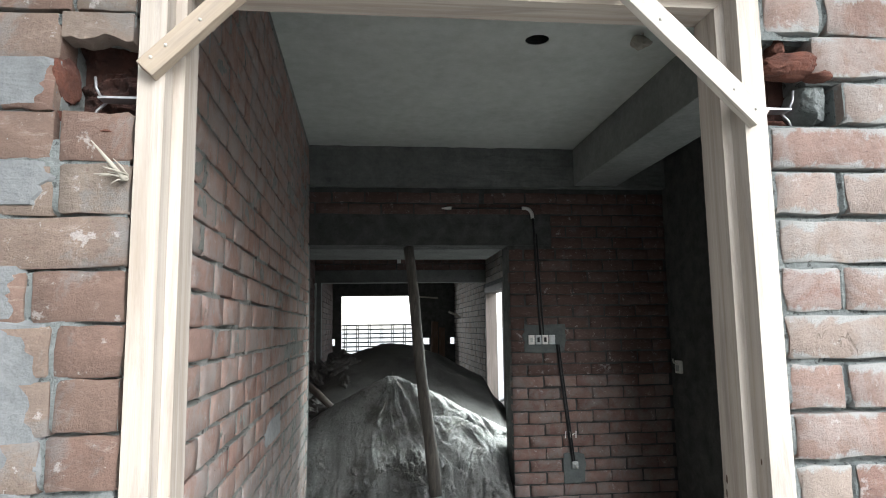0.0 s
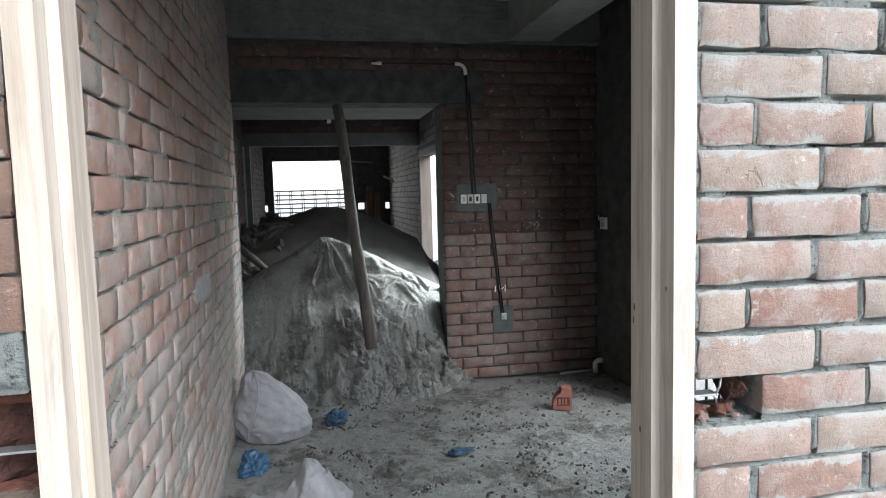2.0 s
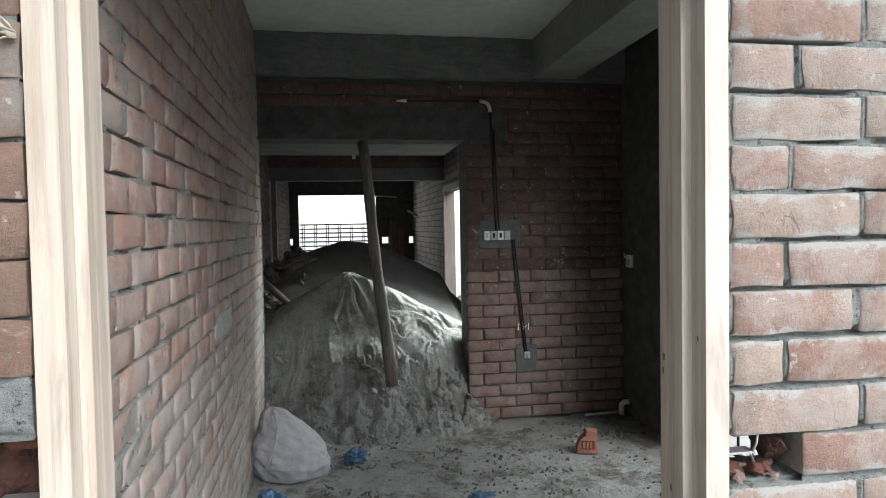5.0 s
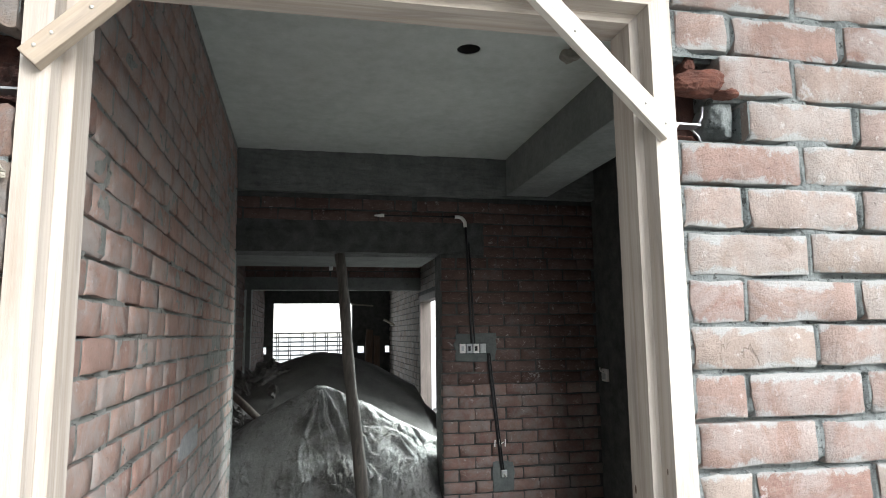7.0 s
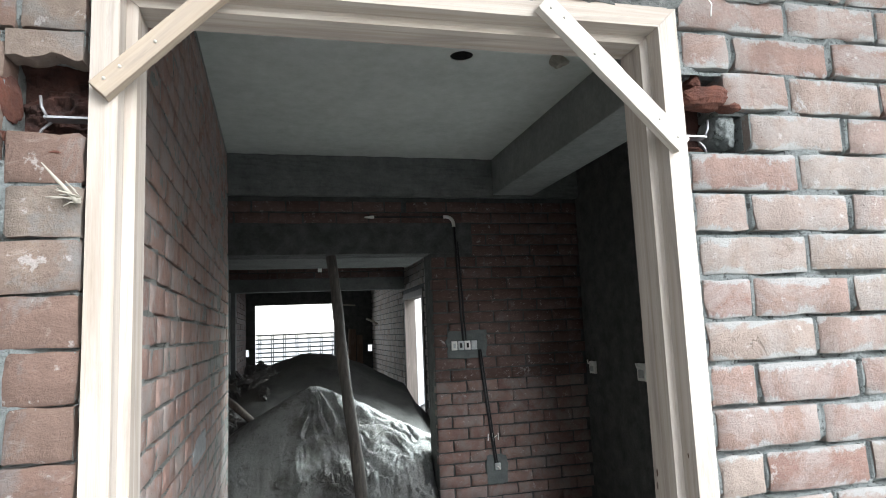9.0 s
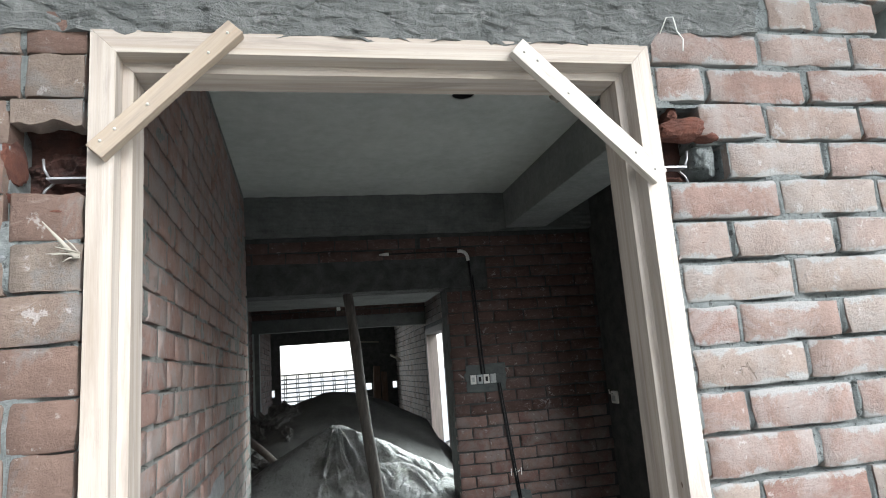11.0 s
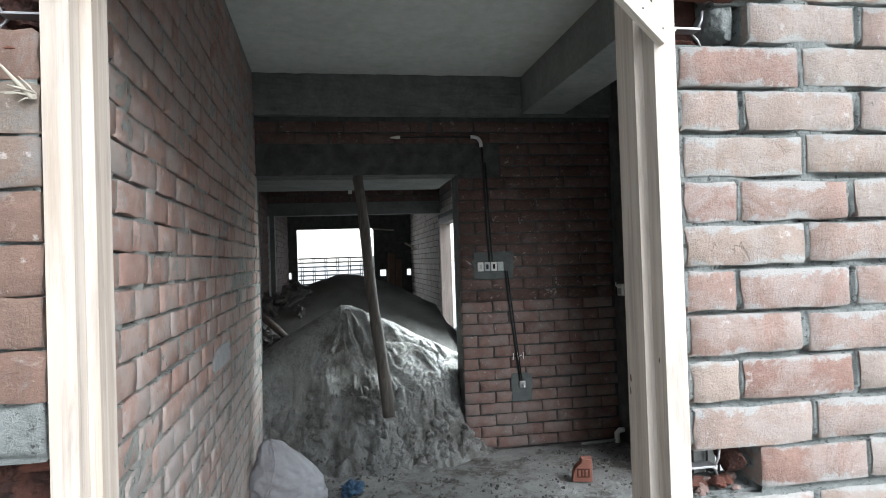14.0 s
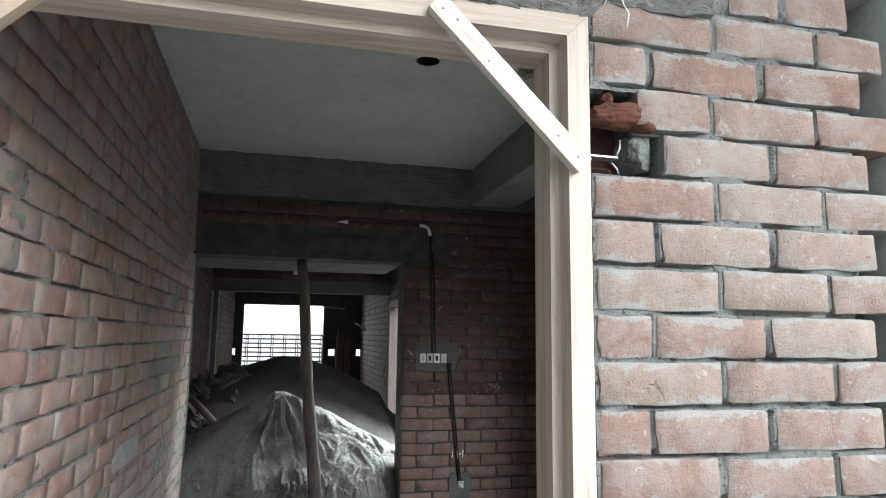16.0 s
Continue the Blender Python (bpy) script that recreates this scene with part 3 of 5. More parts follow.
bm = prism(bmesh.new(), [(FX0 + g, FTOP), (FX0 + LIP + g, FTOP - LIP), (FX1 - LIP - g, FTOP - LIP), (FX1 - g, FTOP)], -0.0115, 0.030, 0.0007)
prism(bm, [(FX0 + g, FTOP - 0.002), (FX0 + REBATE + g, FTOP - REBATE), (FX1 - REBATE - g, FTOP - REBATE), (FX1 - g, FTOP - 0.002)], 0.0303, 0.1045, 0.0008)
part("head", bm, M_WOOD_X, door_frame)


def brace(a, b, width, thick, y, mat, label):
    a, b = Vector((a[0], 0, a[1])), Vector((b[0], 0, b[1]))
    length = (b - a).length
    bm = box_bm(0, length, -thick, 0, -width / 2, width / 2, 0.002)
    bmesh.ops.subdivide_edges(bm, edges=[e for e in bm.edges if e.calc_length() > 0.1], cuts=8)
    roughen(bm, 0.0015, 30, y * 50)
    ob = part("brace", bm, mat, door_frame, label)
    ob.matrix_local = Matrix.Translation((a.x, y, a.z)) @ Matrix.Rotation(-math.atan2(b.z - a.z, b.x - a.x), 4, "Y")
    for u in (0.02, 0.05, length * 0.36, length - 0.07, length - 0.02):
        nb = bmesh.new()
        bmesh.ops.create_cone(nb, cap_ends=True, segments=8, radius1=0.003, radius2=0.0024, depth=0.003, matrix=pose(u, -thick - 0.001, random.uniform(-0.008, 0.008), 90))
        part("nail", nb, M_NAIL, ob, "", True)
    return ob


brace((0.073, 1.840), (0.300, 2.072), 0.034, 0.024, -0.0125, M_BRACE_A, "rough diagonal batten with nails")
brace((0.822, 2.054), (1.092, 1.784), 0.037, 0.020, -0.0125, M_BRACE_B, "planed pale diagonal batten")

# knots in the frame timber
for x, y, z in ((1.0708, 0.012, 1.205), (1.0522, 0.092, 1.16), (1.0522, 0.095, 1.135), (1.0522, 0.07, 0.93)):
    kb = bmesh.new()
    bmesh.ops.create_uvsphere(kb, u_segments=8, v_segments=6, radius=1.0, matrix=pose(x, y, z) @ Matrix.Diagonal((0.0012, 0.003, 0.008, 1)))
    part("knot", kb, M_PLANK, door_frame, "dark knot", True)

# hold-fast irons that tie the frame into the wall
def holdfast(x, z, sign):
    t = thing("holdfast", "bent flat iron hold-fast in a hole in the brickwork", "bracket", (x, 0.04, z), "frame ties")
    bm = box_bm(min(0, sign * 0.075), max(0, sign * 0.075), -0.014, 0.014, -0.002, 0.002, 0.0005)
    part("strap", bm, M_IRON, t)
    bm = tube_bm([(sign * 0.070, -0.012, 0.0), (sign * 0.078, -0.013, 0.016), (sign * 0.080, -0.013, 0.034)], 0.0025, 6)
    tube_bm([(sign * 0.070, 0.012, 0.0), (sign * 0.085, 0.012, -0.014), (sign * 0.092, 0.013, -0.032)], 0.0025, 6, bm)
    part("tail", bm, M_IRON, t, "split end, one prong up and one down", True)


holdfast(FX1, 1.822, 1)
holdfast(FX1, 0.998, 1)
holdfast(FX0, 1.815, -1)
holdfast(FX0, 1.015, -1)

# ---- sand ----
def ridged(v):
    return 1 - abs(noise.noise(v)) * 2


def spread(x, stops):
    for (a, va), (b, vb) in zip(stops, stops[1:]):
        if x <= b:
            return va + (vb - va) * smoothstep(a, b, x)
    return stops[-1][1]


def heap_height(x, y):
    """A fluted cone in the opening whose trodden foot breaks off in a steep, clodded face."""
    dx, dy = x - 0.55, y - 4.05
    r = math.hypot(dx * (0.52 if dx > 0 else 0.58), dy * (1.12 if dy < 0 else 0.75))
    h = 1.10 - math.sqrt(r * r + 0.0012)
    ang = math.atan2(dy, dx)
    front = smoothstep(1.15, 0.5, abs(ang + 1.25)) * (0.35 + 0.65 * smoothstep(-0.25, 0.2, noise.noise(Vector((ang * 2.6, r * 3.0, 71)))))
    wob = ang + 0.30 * noise.noise(Vector((x * 4, y * 4, 11))) + 0.10 * noise.noise(Vector((x * 11, y * 11, 12)))
    crest = smoothstep(0.02, 0.12, r) * smoothstep(0.50, 0.24, r + 0.10 * noise.noise(Vector((ang * 1.8, 3.0, 21)))) * front
    h += crest * (0.100 * (ridged(Vector((wob * 5.2, r * 1.2, 1.0))) ** 2 - 0.45) + 0.026 * ridged(Vector((wob * 13, r * 2.0, 4.0))))
    # a small scarp below the flutes, and rills down the flank beside it
    edge = 0.36 + 0.07 * noise.noise(Vector((ang * 3.0, 5.0, 2.0)))
    h -= 0.075 * smoothstep(edge, edge + 0.03, r) * smoothstep(0.75, 0.25, abs(ang + 1.25))
    rill = smoothstep(0.7, 0.3, abs(ang + 0.62)) * smoothstep(0.10, 0.25, r)
    h += rill * 0.065 * (ridged(Vector((wob * 7.5, r * 3.0, 7.0))) - 0.6)
    # the trodden foot
    toe = spread(x, ((-0.4, 3.30), (0.28, 3.22), (0.65, 3.08), (1.04, 3.12), (1.55, 3.40), (1.78, 3.85)))
    toe += 0.07 * noise.noise(Vector((x * 4, 0.0, 17))) + 0.03 * noise.noise(Vector((x * 13, 0.0, 18)))
    face = (y - toe) * 1.05 + max(0.0, y - toe - 0.34) * 2.5
    k = 0.06
    h = -k * math.log(math.exp(-h / k) + math.exp(-min(face, 2.0) / k))
    low = smoothstep(0.62, 0.40, h + 0.16 * noise.noise(Vector((x * 2.2, y * 2.2, 51)))) * smoothstep(-0.05, 0.06, h)
    if low > 0:
        p = Vector((x * 3.8 + 0.5 * noise.noise(Vector((x * 6, y * 6, 8))), y * 3.8 + 0.5 * noise.noise(Vector((x * 6, y * 6, 18))), 1.0))
        d, _ = noise.voronoi(p)
        h += low * 0.12 * (smoothstep(0.0, 0.60, d[0]) - 0.55)          # boot holes
        q = Vector((x * 8.5, y * 8.5, 3.0))
        e, _ = noise.voronoi(q)
        h -= low * 0.022 * (1 - smoothstep(0.0, 0.22, e[1] - e[0])) * smoothstep(-0.2, 0.3, noise.noise(Vector((x * 4, y * 4, 61))))
        h += low * 0.055 * (0.45 - e[0]) * smoothstep(-0.25, 0.25, noise.noise(Vector((x * 5, y * 5, 31))))   # clods
        h += low * 0.07 * (noise.turbulence(Vector((x * 9, y * 9, 5)), 5, True) - 0.5)
    h += 0.016 * noise.noise(Vector((x * 5, y * 5, 9))) + (0.010 + 0.022 * low) * (noise.turbulence(Vector((x * 26, y * 26, 9)), 3, True) - 0.5)
    return max(h, -0.06)


structure_heap = part("sand_heap", field(-0.34, 2.3, 370, 2.55, 5.6, 400, heap_height), M_SAND, None, "", True)
tagged(structure_heap, "tall fluted heap of dry grey building sand spilling through the inner opening", "sand heap", kind="stuff")


def rear_height(x, y):
    d2 = math.hypot((x - 0.60) * 0.62, (y - 5.6) * 0.7)
    h2 = 1.47 - math.sqrt(d2 * d2 * 1.1 + 0.06) * 0.85
    if x > 1.5:
        h2 -= (x - 1.5) * 1.2
    d5 = math.hypot((x - 1.48) * 1.1, (y - 6.2))
    h5 = 0.98 - math.sqrt(d5 * d5 + 0.02) * 1.0
    h = 0.05 * math.log(math.exp(h2 / 0.05) + math.exp(h5 / 0.05))
    return max(h + 0.03 * noise.noise(Vector((x * 4, y * 4, 2))) + 0.012 * abs(noise.noise(Vector((x * 15, y * 15, 2)))), -0.06)


# a darker copy of the sand: the backlit heap's shade is in the colour
M_SAND_SHADED = rough_material("sand_shaded", (0.10, 0.099, 0.092), (0.18, 0.177, 0.166), 4, 120, 0.012)
rear = part("sand_heap", field(-0.34, 1.88, 110, 4.35, 7.25, 145, rear_height), M_SAND_SHADED, None, "", True)
tagged(rear, "heap of sand behind the dry one, darkened for shade", "sand heap", kind="stuff")

# ---- prop pole ----
pts = [(0.828 - 0.163 * s + 0.006 * math.sin(9 * s), 3.30 + 0.29 * s, 0.24 + 1.775 * s) for s in (0.05 + 0.95 * i / 14 for i in range(15))]
pole = part("prop_pole", tube_bm(pts, [0.041 - 0.008 * i / 14 + 0.002 * (i % 3) for i in range(15)], 14), M_POLE, None, "", True)
tagged(pole, "dark weathered timber prop standing in the sand", "pole")

# ---- electrics on the inner wall ----
BY = BACK - 0.012


def patch_bm(x0, x1, z0, z1, y, seed, ragged=0.10):
    """Ragged disc-like daub of cement."""
    rng = random.Random(seed)
    bm = bmesh.new()
    cx, cz = (x0 + x1) / 2, (z0 + z1) / 2
    rings = []
    for s, dy in ((1.0, 0.012), (0.93, 0.001), (0.5, -0.003)):
        ring = []
        for i in range(56):
            a = 2 * math.pi * i / 56
            q = max(abs(math.cos(a)), abs(math.sin(a))) ** -0.75
            w = s * q * (1 + ragged * noise.noise(Vector((math.cos(a) * 2, math.sin(a) * 2, seed))) + ragged * 0.3 * noise.noise(Vector((math.cos(a) * 5, math.sin(a) * 6, seed))))
            ring.append(bm.verts.new((cx + (x1 - x0) / 2 * math.cos(a) * w, y + dy + rng.uniform(-0.0003, 0.0003), cz + (z1 - z0) / 2 * math.sin(a) * w)))
        rings.append(ring)
    for a, b in zip(rings, rings[1:]):
        for i in range(56):
            bm.faces.new((a[i], a[(i + 1) % 56], b[(i + 1) % 56], b[i]))
    bm.faces.new(rings[-1])
    return bm


M_PATCH = rough_material("fresh_cement", (0.075, 0.088, 0.088), (0.12, 0.135, 0.132), 12, 60, 0.004)
switch = thing("switch_box", "row of galvanised switch boxes bedded in grey cement", "switch box")
part("cement_bed", patch_bm(1.47, 1.80, 1.235, 1.45, BY - 0.004, 1), M_PATCH, switch, "dark grey cement daub")
for i in range(4):
    x = 1.515 + i * 0.05
    bm = box_bm(x, x + 0.043, BY - 0.018, BY + 0.01, 1.302, 1.368, 0.003)
    fr = part("module", bm, M_STEEL if i % 2 else M_PVC, switch)
    # thin plates stand proud for the openings, two near black as shade
    part("recess", box_bm(x + 0.012, x + 0.030, BY - 0.0195, BY - 0.012, 1.318, 1.352, 0.002), M_OPENING_SHADE if i in (1, 2) else M_STEEL, fr, "plate in place of a shaded opening")
socket = thing("socket_box", "small socket box bedded in a round cement daub", "socket box")
part("cement_bed", patch_bm(1.735, 1.905, 0.33, 0.55, BY - 0.004, 2), M_PATCH, socket, "dark grey cement daub")
part("box", box_bm(1.80, 1.845, BY - 0.02, BY, 0.435, 0.485, 0.006), M_STEEL, socket)
part("cable_end", tube_bm([(1.82, BY - 0.02, 0.46), (1.825, BY - 0.035, 0.455), (1.83, BY - 0.03, 0.44)], 0.006, 6), M_PVC, socket, "white cable stub", True)

conduit = thing("conduit", "black plastic conduit in a wall chase with a white elbow", "conduit")
part("pipe", tube_bm([(1.575 + 0.03 * s, BY - 0.004, 2.23 - 0.86 * s) for s in (0, 0.25, 0.5, 0.75, 1)], 0.009, 8), M_PIPE, conduit, "", True)
part("pipe", tube_bm([(1.598 + 0.03 * s, BY - 0.002, 2.10 - 0.73 * s) for s in (0, 0.33, 0.66, 1)], 0.007, 8), M_PIPE, conduit, "", True)
part("pipe", tube_bm([(0.96, BY - 0.001, 2.288), (1.2, BY, 2.291), (1.50, BY - 0.002, 2.290)], 0.006, 8), M_PIPE, conduit, "", True)
el = [(1.515 + 0.055 * math.sin(a), BY - 0.010, 2.235 + 0.055 * math.cos(a)) for a in (math.radians(d) for d in range(0, 91, 15))]
part("elbow", tube_bm([(1.495, BY - 0.010, 2.290)] + el + [(1.571, BY - 0.010, 2.215)], 0.013, 10), M_PVC, conduit, "white plastic elbow", True)
part("stub", tube_bm([(0.905, BY - 0.008, 2.286), (0.955, BY - 0.010, 2.287), (0.975, BY - 0.010, 2.287)], [0.005, 0.012, 0.012], 8), M_PVC, conduit, "white pipe end", True)
low = thing("conduit", "black conduit running down the brick wall to the socket box", "conduit")
part("pipe", tube_bm([(1.722 + 0.085 * s, BY - 0.004, 1.30 - 0.82 * s) for s in (0, 0.3, 0.6, 1)], 0.009, 8), M_PIPE, low, "", True)
part("pipe", tube_bm([(1.738 + 0.085 * s, BY - 0.003, 1.30 - 0.82 * s) for s in (0, 0.3, 0.6, 1)], 0.006, 8), M_PIPE, low, "", True)

for x, h, lean in ((1.762, 0.048, 4), (1.795, 0.052, -5), (1.815, 0.030, 60), (1.838, 0.050, 2)):
    bm = box_bm(-0.0035, 0.0035, -0.0006, 0.0006, -h / 2, h / 2)
    ob = part("chalk_mark", bm, M_PVC, socket, "faint chalk stroke on the brick")
    ob.matrix_local = pose(x, BY - 0.0055, 0.668, 0, lean, 0)
clip = part("cable_clip", box_bm(-0.016, 0.016, -0.010, 0.010, -0.022, 0.012, 0.004), M_PVC, None)
clip.matrix_world = pose(0.632, 4.485, 2.012)
tagged(clip, "small white cable clip under the loft slab edge", "clip")
# boxes on the side wall
for y, z, s in ((3.37, 1.13, 1.0), (2.68, 1.13, 1.25)):
    t = thing("socket_box", "pale socket box set in the unlit side wall", "socket box", (2.575, y, z), "side wall sockets")
    part("rim", box_bm(-0.012, 0.01, -0.045 * s, 0.045 * s, -0.045 * s, 0.045 * s, 0.006), M_PVC, t)
    # steel-grey plate put for the opening's shadow
    part("recess", box_bm(-0.014, -0.008, -0.022 * s, 0.030 * s, -0.03 * s, 0.012 * s, 0.003), M_STEEL, t, "steel-grey plate for the shadowed opening")
    part("cable", tube_bm([(-0.012, 0.0, 0.02), (-0.035, 0.01, 0.03), (-0.03, 0.03, 0.055)], 0.006, 6), M_PVC, t, "white wire ends", True)
t = thing("pipe_stub", "short white pipe elbow by the floor", "pipe", (2.50, 3.37, 0.05))
part("elbow", tube_bm([(0, 0, -0.04), (0, 0, 0.03), (0.015, -0.01, 0.05), (0.05, -0.02, 0.055)], 0.02, 10), M_PVC, t, "", True)
part("run", tube_bm([(-0.28, 0.0, -0.03), (0.0, 0.0, -0.02)], 0.011, 8), M_STEEL, t, "", True)

gate = thing("side_gate", "dark iron bar gate across the side doorway", "gate", (2.655, 1.865, 0.0))
for z in (0.10, 0.42, 0.50, 1.15, 1.95):
    part("rail", box_bm(-0.010, 0.010, -0.60, 0.60, z - 0.012, z + 0.012, 0.002), M_PIPE, gate)
for i in range(11):
    y = -0.595 + i * 0.119
    part("bar", tube_bm([(0.0, y, 0.05), (0.0, y, 1.98)], 0.008, 8), M_PIPE, gate, "", True)

jb = thing("junction_box", "round junction box let into the ceiling, hollow painted dark for shade", "junction box", (HOLE[0], HOLE[1], CEIL))
bm = tube_bm([(0, 0, 0.004), (0, 0, 0.052)], 0.0535, 24, None, False)
bmesh.ops.create_circle(bm, cap_ends=True, segments=24, radius=0.053, matrix=pose(0, 0, 0.050))
# cup coloured near black in place of the hollow's own shade
part("cup", bm, M_OPENING_SHADE, jb)
# ceiling hook with rag
t = thing("ceiling_hook", "scrap of brown sacking wire hooked to the ceiling", "hook", (1.62, 1.58, CEIL))
part("wire", tube_bm([(0, 0, 0.01), (0, 0, -0.05), (-0.03, 0, -0.06), (-0.05, 0.0, -0.035)], 0.006, 6), M_STRAW, t, "", True)
bm = bmesh.new()
bmesh.ops.create_icosphere(bm, subdivisions=3, radius=0.035, matrix=pose(-0.005, 0, -0.045) @ Matrix.Diagonal((1.3, 0.8, 0.6, 1)))
roughen(bm, 0.03, 30)
part("rag", bm, M_STRAW, t, "", True)

# ---- sacks, bags, loose brick ----
def woven_material():
    mat, nt, bsdf = nodes_of("woven_plastic", 0.55)
    co = nt.nodes.new("ShaderNodeTexCoord").outputs["Object"]
    w1 = nt.nodes.new("ShaderNodeTexWave")
    w1.inputs["Scale"].default_value, w1.inputs["Distortion"].default_value = 90, 1.0
    w1.bands_direction = "Z"
    nt.links.new(co, w1.inputs["Vector"])
    w2 = nt.nodes.new("ShaderNodeTexWave")
    w2.inputs["Scale"].default_value, w2.inputs["Distortion"].default_value = 90, 1.0
    nt.links.new(co, w2.inputs["Vector"])
    dirt = noise_tex(nt, co, 7, 6, 0.65)
    nt.links.new(ramp(nt, dirt, [(0.3, (0.42, 0.425, 0.45)), (0.6, (0.33, 0.334, 0.352)), (0.8, (0.21, 0.21, 0.212))]), bsdf.inputs["Base Color"])
    crease = noise_tex(nt, co, 16, 5, 0.6, 1.5)
    bump(nt, bsdf, maths(nt, "ADD", maths(nt, "MULTIPLY", maths(nt, "ADD", w1.outputs["Fac"], w2.outputs["Fac"]), 0.06), crease), 0.8, 0.012)
    return mat


M_SACK = woven_material()
M_BLUE = plain_material("blue_film", (0.035, 0.095, 0.175), 0.42, 0.0, 0.4, 25)


def sack_bm(w, d, h, seed, lean=0.0, open_top=False):
    """A slumped bag: wide at the base, folded towards the gathered top."""
    bm = bmesh.new()
    rows, n = 56, 84
    rings = []
    for j in range(rows + 1):
        s = j / rows
        if open_top:
            prof = (0.72 + 0.28 * math.sin(min(1, s * 2.2) * math.pi / 2)) * (1 - 0.55 * s ** 1.6)
        else:
            prof = (0.86 + 0.14 * math.sin(min(1, s * 5) * math.pi / 2)) * (1 - 0.52 * smoothstep(0.15, 0.95, s)) * math.sqrt(max(0.0, 1 - s ** 7)) + 0.02
        ring = []
        for i in range(n):
            a = 2 * math.pi * i / n
            v = Vector((math.cos(a), math.sin(a), s * 2.2))
            f = 1 + 0.14 * noise.noise(v * 1.3 + Vector((seed, 0, 0))) + 0.07 * (1 - abs(noise.noise(v * 2.6 + Vector((0, seed, 0)))) * 2) * (0.4 + s) + 0.045 * (1 - 3 * abs(noise.noise(v * 2.0 + Vector((seed, 2, 0))))) + 0.020 * (1 - 3 * abs(noise.noise(v * 3.5 + Vector((seed, seed, 0))))) + 0.015 * noise.noise(v * 11)
            if open_top and s > 0.6:
                f += 0.10 * math.sin(a * 7 + seed) * (s - 0.6) * 2
            top = (0.55 * math.cos(a) * s if open_top else 0.0) + (0.22 * noise.noise(Vector((math.cos(a) * 1.7, math.sin(a) * 1.7, seed + 5))) + (0.05 * math.sin(i * 2.4) if s == 1 else 0)) * s * (1 if open_top else 0.25)
            ring.append(bm.verts.new((w / 2 * math.cos(a) * prof * f + lean * s * s, d / 2 * math.sin(a) * prof * f, h * (s + top))))
        rings.append(ring)
    for a, b in zip(rings, rings[1:]):
        for i in range(n):
            bm.faces.new((a[i], a[(i + 1) % n], b[(i + 1) % n], b[i]))
    bm.faces.new(rings[0][::-1])
    if not open_top:
        bm.faces.new(rings[-1])
    return bm


s1 = thing("sack", "full white woven sack slumped against the brick wall", "sack", (0.185, 2.76, 0.0))
bm = sack_bm(0.42, 0.36, 0.38, 2.3, -0.10)
bm.verts.ensure_lookup_table()
seam = [bm.verts[j * 84 + 52 + j // 4].co * 1.012 for j in range(2, 54, 2)]
part("body", bm, M_SACK, s1, "", True)
part("seam", tube_bm(seam, [0.0035 + 0.0015 * (i % 2) for i in range(len(seam))], 6), M_SACK, s1, "puckered stitched seam", True)


def fallen_sack_bm():
    """An emptied bag lying on its side: a low lobe, a dip, and the mouth pulled up to a peak."""
    ridge = ((0.0, 0.03), (0.04, 0.085), (0.10, 0.06), (0.20, 0.085), (0.27, 0.14), (0.325, 0.235), (0.36, 0.225), (0.43, 0.175), (0.50, 0.10), (0.56, 0.0))
    nu, nv = 90, 60
    verts, faces = [], []
    for j in range(nv + 1):
        v = 2 * j / nv - 1
        for i in range(nu + 1):
            u = 0.56 * i / nu
            h = 0.0
            for (a, ha), (b, hb) in zip(ridge, ridge[1:]):
                if a <= u <= b:
                    s = (u - a) / (b - a)
                    h = ha + (hb - ha) * (s * s * (3 - 2 * s))
            p = Vector((u * 9, v * 1.6, 3.0))
            fold = 0.014 * (1 - 2.5 * abs(noise.noise(p))) + 0.008 * (1 - 2.5 * abs(noise.noise(p * 2.3)))
            round_off = max(0.0, 1 - abs(v) ** 2.4) ** 0.6
            y = 0.17 * v * (0.75 + 0.25 * round_off) + 0.05 * noise.noise(Vector((u * 5, v, 9)))
            verts.append((u + 0.012 * noise.noise(Vector((u * 8, v * 3, 5))), y, max(0.0, (h + fold) * round_off)))
    for j in range(nv):
        for i in range(nu):
            a = j * (nu + 1) + i
            faces.append((a, a + 1, a + nu + 2, a + nu + 1))
    bm = bmesh.new()
    me = bpy.data.meshes.new("scratch")
    me.from_pydata(verts, [], faces)
    bm.from_mesh(me)
    bpy.data.meshes.remove(me)
    return bm


s2 = thing("sack", "crumpled open white woven sack with a frayed mouth", "sack", (0.105, 1.78, 0.0))
part("body", fallen_sack_bm(), M_SACK, s2, "", True)
rng = random.Random(19)
bm = bmesh.new()
for i in range(46):
    s = i / 45
    x, z = 0.20 + 0.15 * s, 0.10 + 0.125 * smoothstep(0, 1, s)
    d = Vector((rng.uniform(-0.022, 0.002), rng.uniform(-0.012, 0.012), rng.uniform(0.002, 0.02)))
    o = Vector((x, rng.uniform(-0.02, 0.01), z - 0.008))
    tube_bm([tuple(o), tuple(o + d * 0.6), tuple(o + d + Vector((0, 0, -0.006)))], [0.0012, 0.001, 0.0006], 4, bm)
part("frayed_mouth", bm, M_SACK, s2, "frayed woven threads at the torn mouth", True)
s2.scale = (0.86, 1.0, 0.86)


